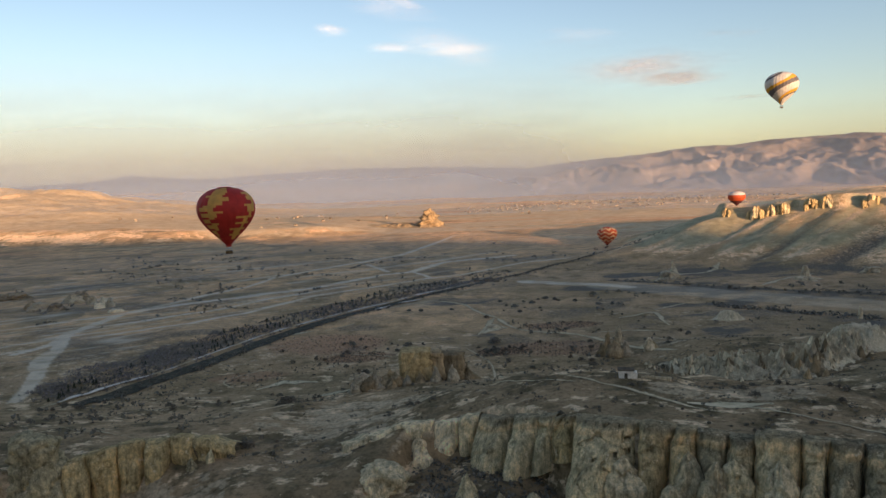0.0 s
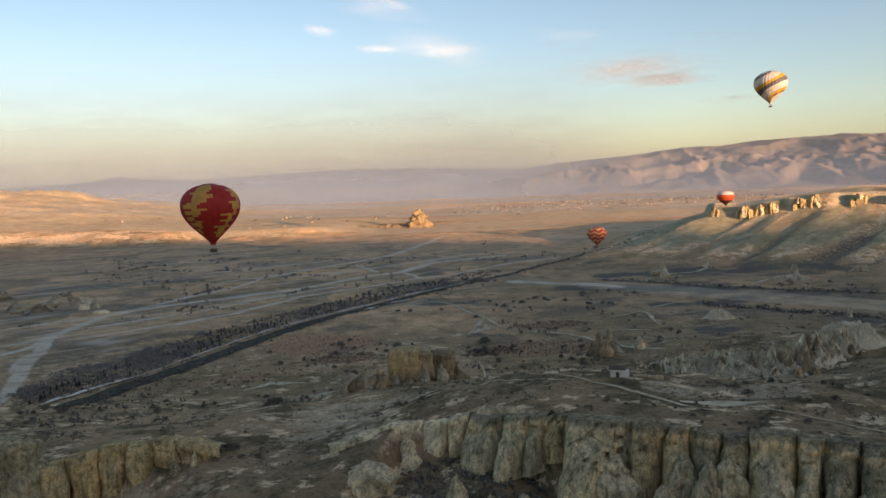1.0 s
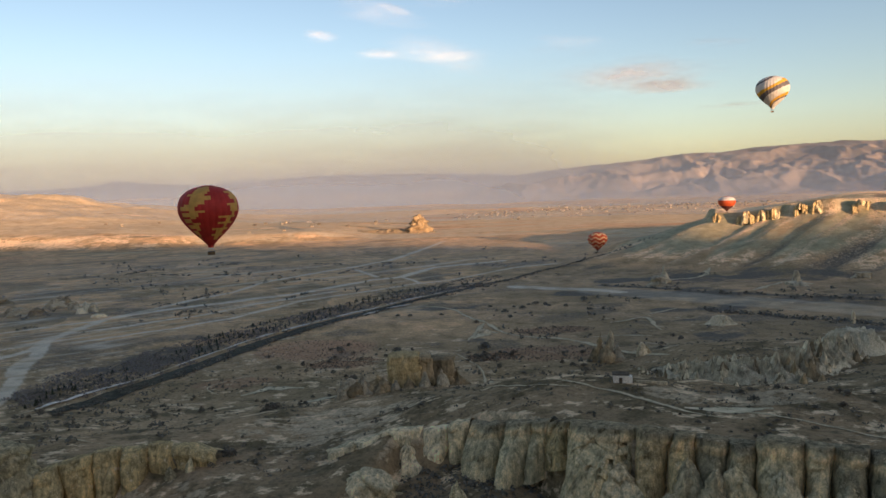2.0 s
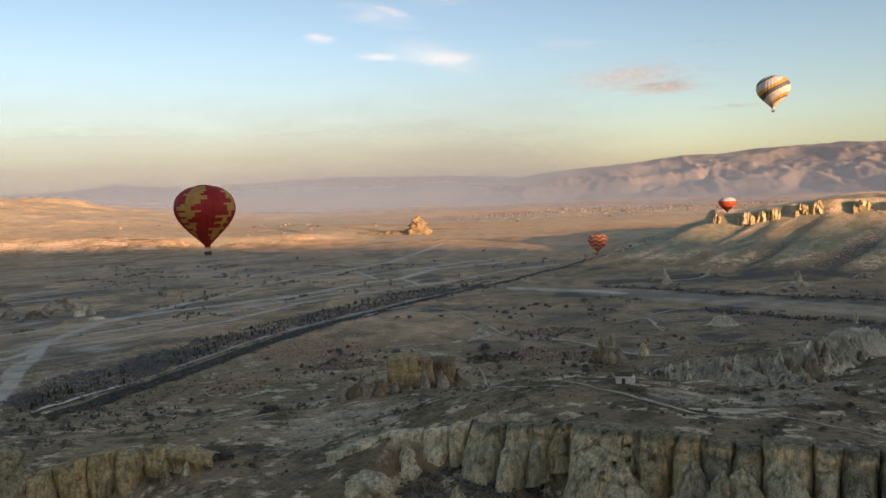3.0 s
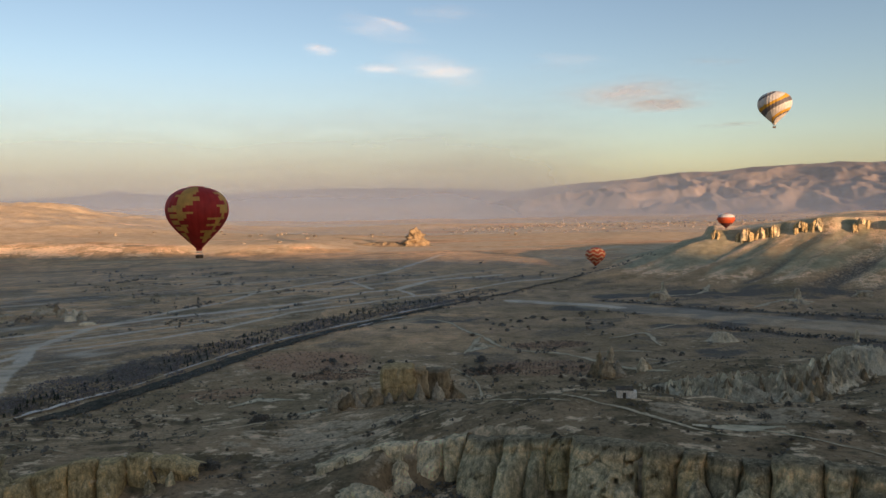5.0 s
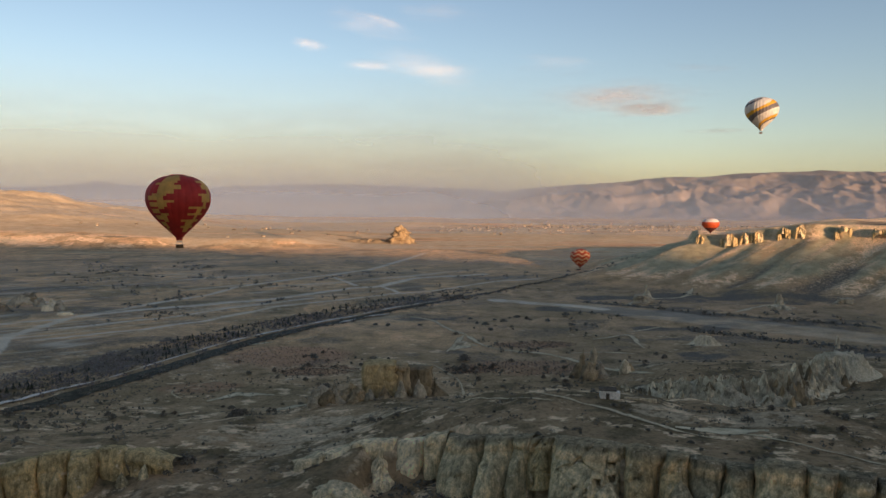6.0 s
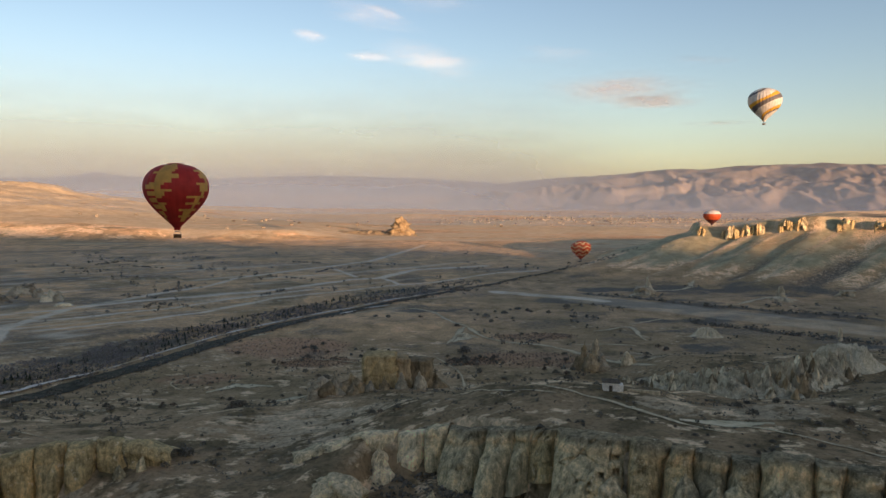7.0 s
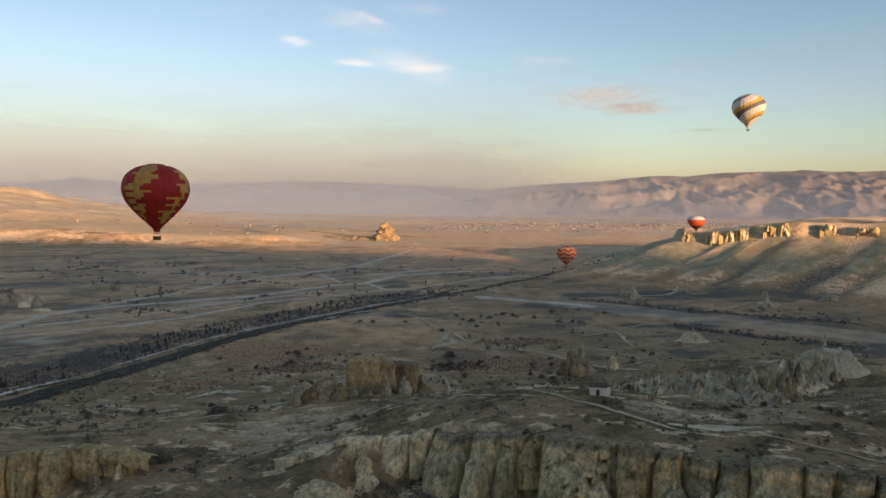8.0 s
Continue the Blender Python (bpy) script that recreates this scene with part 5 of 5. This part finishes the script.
def scatter_stuff(name, label, spots, leaf, seed, mat, per=9):
    """Far scrub that nobody could count: clumps of leaves joined in one mesh."""
    r = np.random.RandomState(seed)
    P = np.array(spots)
    n = len(P)
    z = ground(P[:, 0], P[:, 1])
    c = np.repeat(np.stack([P[:, 0], P[:, 1], z], -1), per, 0)
    size = np.repeat(P[:, 2], per)
    off = r.normal(size=(n * per, 3)) * [0.5, 0.5, 0.32] + [0, 0, 0.45]
    c = c + off * size[:, None]
    u, w = r.normal(size=(n * per, 3)), r.normal(size=(n * per, 3))
    u /= np.linalg.norm(u, axis=1)[:, None]
    w -= u * (u * w).sum(1)[:, None]
    w /= np.linalg.norm(w, axis=1)[:, None]
    q = (size * leaf * r.uniform(0.7, 1.3, n * per))[:, None]
    V = np.stack([c - u * q, c + w * q * 0.8, c + u * q, c - w * q * 0.8], 1).reshape(-1, 3)
    F = np.arange(len(V)).reshape(-1, 4)
    return tagged(new(name, mesh_from(name, V, F, [mat], False)), label, "scrub", kind="stuff")


r_ = np.random.RandomState(4)
spots = []
# along the ditch, in the flats, along field edges
for _ in range(450):
    t = r_.rand() * s_[-1]
    o = r_.normal(-3.0, 2.8)
    spots.append((np.interp(t, s_, C[:, 0]) + cnor[0] * o, np.interp(t, s_, C[:, 1]) + cnor[1] * o, r_.uniform(0.8, 1.7)))
for _ in range(1500):
    t = r_.uniform(0.0, 0.72) * s_[-1]
    o = r_.choice([18.0, 27.0, 36.0, 46.0]) + r_.normal(0, 2.2)
    if grain(t / 30.0, o / 12.0, 92) > -0.3:
        spots.append((np.interp(t, s_, C[:, 0]) + cnor[0] * o, np.interp(t, s_, C[:, 1]) + cnor[1] * o, r_.uniform(0.6, 1.5)))
for _ in range(3600):
    x, y = r_.uniform(-520, 560), 255 * math.exp(r_.rand() * 1.45)
    dens = fbm(x / 60, y / 60, 3, 95) + 0.35 * fbm(x / 12, y / 12, 2, 96)
    if abs(x) < y * 0.75 and dens > 0.17 and not (x > 300 and y > 640):
        spots.append((x, y, r_.uniform(0.7, 2.0) * (1 + y / 1500)))
for _ in range(420):
    x = r_.uniform(-12, 46)
    spots.append((x, float(edge(x)) - r_.uniform(9, 40), r_.uniform(0.5, 1.5)))
for line, n, wide in ((RIVER_BANK, 70, 1.6), (TREE_LINE, 110, 3.0)):
    Lp = np.array(line, float)
    dl = np.concatenate([[0], np.cumsum(np.hypot(*np.diff(Lp, axis=0).T))])
    for _ in range(n):
        t = r_.rand() * dl[-1]
        spots.append((np.interp(t, dl, Lp[:, 0]) + r_.normal(0, wide), np.interp(t, dl, Lp[:, 1]) + r_.normal(0, wide), r_.uniform(1.2, 2.8)))
# hedges between the parcels of the left bank
for k in range(15):
    x, y, a = r_.uniform(-420, -20), r_.uniform(560, 1150), radians(r_.choice([-20, 70]) + r_.normal(0, 4))
    for _ in range(26):
        q = r_.uniform(0, 1) * r_.uniform(30, 70)
        spots.append((x + math.cos(a) * q, y + math.sin(a) * q + r_.normal(0, 1), r_.uniform(0.8, 2.2)))
# low growth on the near slopes and the brink
for _ in range(5200):
    x, y = r_.uniform(-190, 235), r_.uniform(165, 420)
    dens = fbm(x / 26, y / 26, 3, 195) + 0.5 * fbm(x / 7, y / 7, 2, 196)
    if abs(x) < y * 0.72 and dens > 0.02 and y > float(edge(x)) + 3:
        spots.append((x, y, r_.uniform(0.3, 0.95)))
river = np.array(spots)
wet = np.zeros(len(river))
for pts, wide in WASHES[:4]:
    wet += np.abs(beside(pts, river[:, 0], river[:, 1])[1]) < wide * 0.62
spots = [p for p, w in zip(spots, wet) if not w]
scatter_stuff("scrub", "dark winter scrub dotted over the valley", spots, 0.42, 6, L_DARK)
woods = []
cand = np.stack([r_.uniform(-235, 40, 26000), r_.uniform(320, 720, 26000)], -1)
inside = wood(cand[:, 0], cand[:, 1]) + 0.35 * fbm(cand[:, 0] / 18, cand[:, 1] / 18, 3, 171) > 0.32
for x, y in cand[inside][:1500]:
    woods.append((x, y, r_.uniform(0.8, 1.9)))
scatter_stuff("bare_woods", "bare brown trees of the planted belt beside the canal", woods, 0.30, 9, L_BARE, 9)
vines = []
for (cx, cy, rx, ry, turn) in RED_EARTH[:5]:
    for i in range(-16, 17):
        for j in range(-12, 13):
            u, w = i / 16 + r_.normal(0, 0.012), j / 12 + r_.normal(0, 0.02)
            if math.hypot(u, w) < 1.0 and r_.rand() < 0.5:
                c_, q_ = math.cos(radians(turn)), math.sin(radians(turn))
                vines.append((cx + u * rx * c_ - w * ry * q_, cy + u * rx * q_ + w * ry * c_, r_.uniform(0.5, 0.9)))
scatter_stuff("vine_rows", "low bare vine stocks in tilled red earth", vines, 0.4, 7, L_BROWN, 5)


# ---------------------------------------------------------------- hut, village
M_WHITE = stone("whitewash", (0.58, 0.58, 0.60), (0.66, 0.66, 0.69), (0.72, 0.72, 0.75), 0.6, vary=0.05)
M_TILE = stone("brown_roof", (0.06, 0.052, 0.047), (0.09, 0.08, 0.072), (0.13, 0.115, 0.10), 1.0, vary=0.2)
M_RENDER = stone("village_render", (0.15, 0.135, 0.12), (0.24, 0.215, 0.19), (0.33, 0.30, 0.27), 0.2, vary=0.55)
M_VOID = plain("dark_interior", (0.02, 0.018, 0.016), 0.9)


def box_mesh(name, x0, x1, y0, y1, z0, z1, mat, bevel=0.0):
    bm = bmesh.new()
    bmesh.ops.create_cube(bm, size=1)
    for v in bm.verts:
        v.co = Vector(((x0 + x1) / 2 + v.co.x * (x1 - x0), (y0 + y1) / 2 + v.co.y * (y1 - y0), (z0 + z1) / 2 + v.co.z * (z1 - z0)))
    if bevel:
        bmesh.ops.bevel(bm, geom=bm.edges[:], offset=bevel, segments=1, affect="EDGES")
    me = bpy.data.meshes.new(name)
    bm.to_mesh(me)
    bm.free()
    me.materials.append(mat)
    return me


def roof_mesh(name, w, d, z, rise, over, mat):
    """A low hipped roof with eaves and thickness."""
    a, b = w / 2 + over, d / 2 + over
    k = max(0.0, a - b * 0.9)
    V = [(-a, -b, z), (a, -b, z), (a, b, z), (-a, b, z), (-a, -b, z + 0.18), (a, -b, z + 0.18), (a, b, z + 0.18), (-a, b, z + 0.18), (-k, 0, z + rise), (k, 0, z + rise)]
    me = bpy.data.meshes.new(name)
    me.from_pydata(V, [], [(3, 2, 1, 0), (0, 1, 5, 4), (1, 2, 6, 5), (2, 3, 7, 6), (3, 0, 4, 7), (4, 5, 9, 8), (5, 6, 9), (6, 7, 8, 9), (7, 4, 8)])
    me.materials.append(mat)
    return me


def child(name, mesh, parent, label=""):
    ob = new(name, mesh)
    ob.parent = parent
    return tagged(ob, label)


def build_hut(x, y, turn):
    hut = tagged(new("hut"), "small whitewashed hut with a brown roof", "building")
    z = float(ground(x, y)) - 0.2
    hut.matrix_world = pose(x, y, z, 0, 0, turn)
    w, d, h = 4.9, 4.0, 2.9
    t = 0.3
    # front wall with a door opening, and a window opening
    child("wall", box_mesh("wall", -w / 2, -0.6, -d / 2, -d / 2 + t, 0, h, M_WHITE, 0.03), hut)
    child("wall", box_mesh("wall", 0.5, w / 2, -d / 2, -d / 2 + t, 0, h, M_WHITE, 0.03), hut)
    child("wall", box_mesh("wall", -0.6, 0.5, -d / 2, -d / 2 + t, 2.05, h, M_WHITE), hut, "lintel over the door")
    child("wall", box_mesh("wall", -w / 2, w / 2, d / 2 - t, d / 2, 0, h, M_WHITE, 0.03), hut)
    child("wall", box_mesh("wall", -w / 2, -w / 2 + t, -d / 2 + t, d / 2 - t, 0, h, M_WHITE), hut)
    child("wall", box_mesh("wall", w / 2 - t, w / 2, -d / 2 + t, d / 2 - t, 0, h, M_WHITE), hut)
    child("door", box_mesh("door", -0.58, 0.48, -d / 2 + 0.12, -d / 2 + 0.18, 0, 2.04, M_TILE), hut, "closed brown wooden door")
    child("roof", roof_mesh("roof", w, d, h, 0.9, 0.35, M_TILE), hut, "low brown hipped roof")
    child("lean_to", box_mesh("lean_to", w / 2 + 0.004, w / 2 + 1.3, -d / 2 - 0.3, d / 2 - 1.2, 0, 2.4, M_WHITE, 0.05), hut, "white lean-to annex")
    return hut


build_hut(HUT[0], HUT[1], -12)
terrace = tagged(new("garden_wall", box_mesh("garden_wall", -5, 5, -0.25, 0.25, -0.6, 0.7, M_PALE, 0.08)), "low pale stone wall beside the hut", "wall")
terrace.matrix_world = pose(HUT[0] + 9.5, HUT[1] - 3.5, float(ground(HUT[0] + 9.5, HUT[1] - 3.5)), 0, 0, -16)


def build_house(kind):
    w, d, h = ((5.5, 4.5, 3.4), (7, 5, 2.8), (5, 5, 4.2), (9, 5, 2.9))[kind]
    ho = tagged(new("house"), "small pale rendered village house with a hipped roof", "house", "houses of the village")
    child("wall", box_mesh("wall", -w / 2, w / 2, -d / 2, d / 2, -1.5, h, M_RENDER, 0.1), ho)
    child("roof", roof_mesh("roof", w, d, h, 1.6, 0.5, M_TILE if kind % 2 else M_RENDER), ho)
    for k in range(3):
        child("window", box_mesh("window", -w / 2 + w * (k + 0.65) / 3.3, -w / 2 + w * (k + 1.05) / 3.3, -d / 2 - 0.06, -d / 2 + 0.1, h - 2.2, h - 0.9, M_VOID), ho, "dark window opening")
    return ho


houses = [build_house(k) for k in range(4)]
rng = random.Random(21)
first = [True] * 4
for (cx, cy, sx_, sy_, n) in VILLAGE:
    for _ in range(n):
        x, y = rng.gauss(cx, sx_), rng.gauss(cy, sy_)
        k = rng.randrange(4)
        m = pose(x, y, float(ground(x, y)) - rng.uniform(0, 2.4), 0, 0, rng.uniform(-40, 40))
        if first[k]:
            houses[k].matrix_world, first[k] = m, False
        else:
            copy_thing(houses[k], m)


# ---------------------------------------------------------------- balloons
def balloon_radius(h):
    """Radius at height h from the mouth (0) to the crown (1); the widest is 1."""
    up = np.sqrt(np.clip(1 - (np.clip(h - 0.62, 0, 1) / 0.38) ** 2.3, 0, 1))
    q = np.clip(h / 0.62, 0, 1)
    low = 0.10 + 0.90 * np.sin(q * np.pi / 2) ** 1.12
    return np.where(h > 0.62, up, low)


def cloth(name, colour):
    m, nt, b = nodes_of(name)
    tc = nt.nodes.new("ShaderNodeTexCoord").outputs["Object"]
    n = noise_of(nt, tc, 0.35, 4, 0.5)
    c = ramp(nt, n, [(0.3, tuple(v * 0.82 for v in colour)), (0.7, tuple(min(1, v * 1.12) for v in colour))])
    nt.links.new(c, b.inputs["Base Color"])
    b.inputs["Roughness"].default_value = 0.55
    b.inputs["Specular IOR Level"].default_value = 0.3
    tr = nt.nodes.new("ShaderNodeBsdfTranslucent")
    nt.links.new(c, tr.inputs[0])
    mx = nt.nodes.new("ShaderNodeMixShader")
    mx.inputs[0].default_value = 0.25
    nt.links.new(b.outputs[0], mx.inputs[1])
    nt.links.new(tr.outputs[0], mx.inputs[2])
    nt.links.new(mx.outputs[0], nt.nodes["Material Output"].inputs[0])
    bump(nt, b, noise_of(nt, tc, 1.2, 4, 0.5), 0.25, 0.3)
    return m


def tube(name, pts, r, mat, sides=5):
    V, F = [], []
    pts = [Vector(p) for p in pts]
    for i, p in enumerate(pts):
        ax = (pts[min(i + 1, len(pts) - 1)] - pts[max(i - 1, 0)]).normalized()
        u = ax.orthogonal().normalized()
        w = ax.cross(u)
        V += [p + (u * math.cos(k * 6.2832 / sides) + w * math.sin(k * 6.2832 / sides)) * r for k in range(sides)]
    for i in range(len(pts) - 1):
        F += [(i * sides + k, i * sides + (k + 1) % sides, (i + 1) * sides + (k + 1) % sides, (i + 1) * sides + k) for k in range(sides)]
    return mesh_from(name, V, F, [mat])


def build_balloon(label, at, radius, tall, paint, mats, gores=24, rows=30, turn=0.0, skirt=3):
    """at: the middle of the basket's floor. tall: from the mouth to the crown."""
    root = tagged(new("hot_air_balloon"), label, "hot air balloon", "balloons over the valley")
    root.matrix_world = pose(*at, 0, 0, turn)
    mouth = 3.4
    hh = np.linspace(0, 1, rows + 1)
    rr = balloon_radius(hh)
    seg = 4
    for g in range(gores):
        a = (g + np.linspace(0, 1, seg + 1)) / gores * 2 * np.pi
        puff = 1 + 0.02 * np.sin(np.linspace(0, np.pi, seg + 1))
        V = np.stack([np.outer(rr, np.sin(a) * puff) * radius, np.outer(rr, np.cos(a) * puff) * radius, np.outer(mouth + hh * tall, np.ones(seg + 1))], -1).reshape(-1, 3)
        me = mesh_from("gore", V, grid_faces(rows + 1, seg + 1), mats)
        idx = [paint((g + (0.25 if k < 2 else 0.75)) / gores, (r + 0.5) / rows) for r in range(rows) for k in range(seg)]
        me.polygons.foreach_set("material_index", np.array(idx, np.int32))
        child("gore", me, root)
    # scoop round the mouth
    a = np.linspace(0, 2 * np.pi, 28, endpoint=False)
    V = np.concatenate([np.stack([np.sin(a) * radius * q, np.cos(a) * radius * q, 0 * a + z], -1) for q, z in ((0.10, mouth), (0.105, mouth - 0.4), (0.09, mouth - 0.8))])
    child("skirt", mesh_from("skirt", V, grid_faces(3, 28, True), [mats[skirt % len(mats)]]), root, "dark scoop round the mouth")
    # basket, burner frame, cables
    basket = child("basket", box_mesh("basket", -1.25, 1.25, -0.8, 0.8, 0, 1.05, M_WICKER, 0.12), root, "brown wicker basket")
    child("rim", box_mesh("rim", -1.32, 1.32, -0.87, 0.87, 1.02, 1.16, M_LEATHER, 0.05), basket, "padded leather rim")
    child("skid", box_mesh("skid", -1.28, 1.28, -0.7, -0.55, -0.1, 0.02, M_LEATHER), basket)
    child("skid", box_mesh("skid", -1.28, 1.28, 0.55, 0.7, -0.1, 0.02, M_LEATHER), basket)
    child("burner", box_mesh("burner", -0.7, 0.7, -0.35, 0.35, 1.95, 2.25, M_STEEL, 0.05), root, "steel burner frame")
    for sx_ in (-1, 1):
        for sy_ in (-1, 1):
            child("upright", tube("upright", [(sx_ * 1.2, sy_ * 0.75, 1.1), (sx_ * 0.8, sy_ * 0.4, 2.1)], 0.06, M_STEEL), root)
            child("cable", tube("cable", [(sx_ * 0.8, sy_ * 0.4, 2.1), (sx_ * radius * 0.07, sy_ * radius * 0.07, mouth - 0.2)], 0.045, M_STEEL), root)
    # crown ring
    V = np.concatenate([np.stack([np.sin(a) * q, np.cos(a) * q, 0 * a + mouth + tall + z], -1) for q, z in ((0.05, 0.05), (radius * 0.22, -0.02), (radius * 0.30, -0.25))])
    child("crown_vent", mesh_from("crown_vent", V, grid_faces(3, 28, True), [mats[0]]), root, "parachute vent at the crown")
    return root


M_WICKER = stone("wicker", (0.07, 0.045, 0.025), (0.13, 0.085, 0.05), (0.19, 0.13, 0.08), 3.0)
M_LEATHER = plain("leather", (0.06, 0.035, 0.02), 0.6)
M_STEEL = plain("steel", (0.35, 0.35, 0.36), 0.35, metallic=0.9)
C_RED, C_YEL = cloth("red_nylon", (0.56, 0.04, 0.03)), cloth("yellow_nylon", (0.78, 0.42, 0.10))
C_WHITE, C_GREY, C_GOLD = cloth("white_nylon", (0.78, 0.74, 0.66)), cloth("grey_nylon", (0.16, 0.15, 0.15)), cloth("gold_nylon", (0.75, 0.42, 0.05))
C_ORANGE, C_CREAM, C_DARK = cloth("orange_nylon", (0.60, 0.10, 0.03)), cloth("cream_nylon", (0.85, 0.60, 0.32)), cloth("maroon_nylon", (0.10, 0.03, 0.03))


FLAMES = ((0.95, -42, 18, 60, 75), (0.87, -52, 4, 50, 96), (0.77, -46, 11, 56, 90), (0.66, -62, -14, 37, 80), (0.55, -54, -3, 46, 70), (0.45, -53, -25, 25, 62), (0.35, -56, -14, 27, 56), (0.25, -58, -30, 14, 56), (0.15, -62, -36, 13, 58))


def paint_red(u, v):
    """Two stepped yellow flames on red, a broad and a narrow one, and the same again behind."""
    w = u if 0.25 < u < 0.75 else (u + 0.5) % 1.0
    a = math.floor((0.5 - w) * 56 + 0.5) * 360 / 56
    k = min(range(9), key=lambda i: abs(FLAMES[i][0] - v))
    mid, l0, l1, r0, r1 = FLAMES[k]
    step = 7 if v > mid else -5
    return 1 if 0.1 < v < 0.985 and (l0 + 6 + step < a < l1 - 6 + step or r0 + 4 - step < a < r1 - 4 + step) else 0


def paint_white(u, v):
    """A slanting band, gold above grey, with thinner ones towards the mouth and the crown."""
    s_ = v - 0.57 - 0.24 * math.sin(2 * math.pi * (0.5 - u))
    return 2 if 0.03 < s_ < 0.13 or -0.43 < s_ < -0.33 else 1 if -0.11 <= s_ <= 0.03 or 0.37 < s_ < 0.46 or -0.48 < s_ < -0.43 else 0


def paint_orange(u, v):
    z = (v * 4.6 + 0.24 * math.sin(2 * math.pi * 7 * u)) % 1.0
    return 1 if z < 0.36 and 0.14 < v < 0.95 else 0


def paint_far(u, v):
    return 1 if v > 0.74 else 2 if v < 0.34 else 0


build_balloon("red hot air balloon with stepped yellow flames", RED_AT, 10.5, 21.9, paint_red, [C_RED, C_YEL, C_DARK], 28, turn=RED_TURN, skirt=0)
build_balloon("white hot air balloon with gold and grey bands", WHITE_AT, 13.2, 26.8, paint_white, [C_WHITE, C_GREY, C_GOLD], 32, rows=44, turn=-25)
build_balloon("orange hot air balloon with cream zigzag bands", ORANGE_AT, 12.7, 23.6, paint_orange, [C_ORANGE, C_CREAM, C_DARK], 28, rows=44, turn=-13, skirt=2)
build_balloon("orange hot air balloon with a white crown", FAR_AT, 10.3, 17.8, paint_far, [C_ORANGE, C_WHITE, C_DARK], 24, turn=-22, skirt=2)
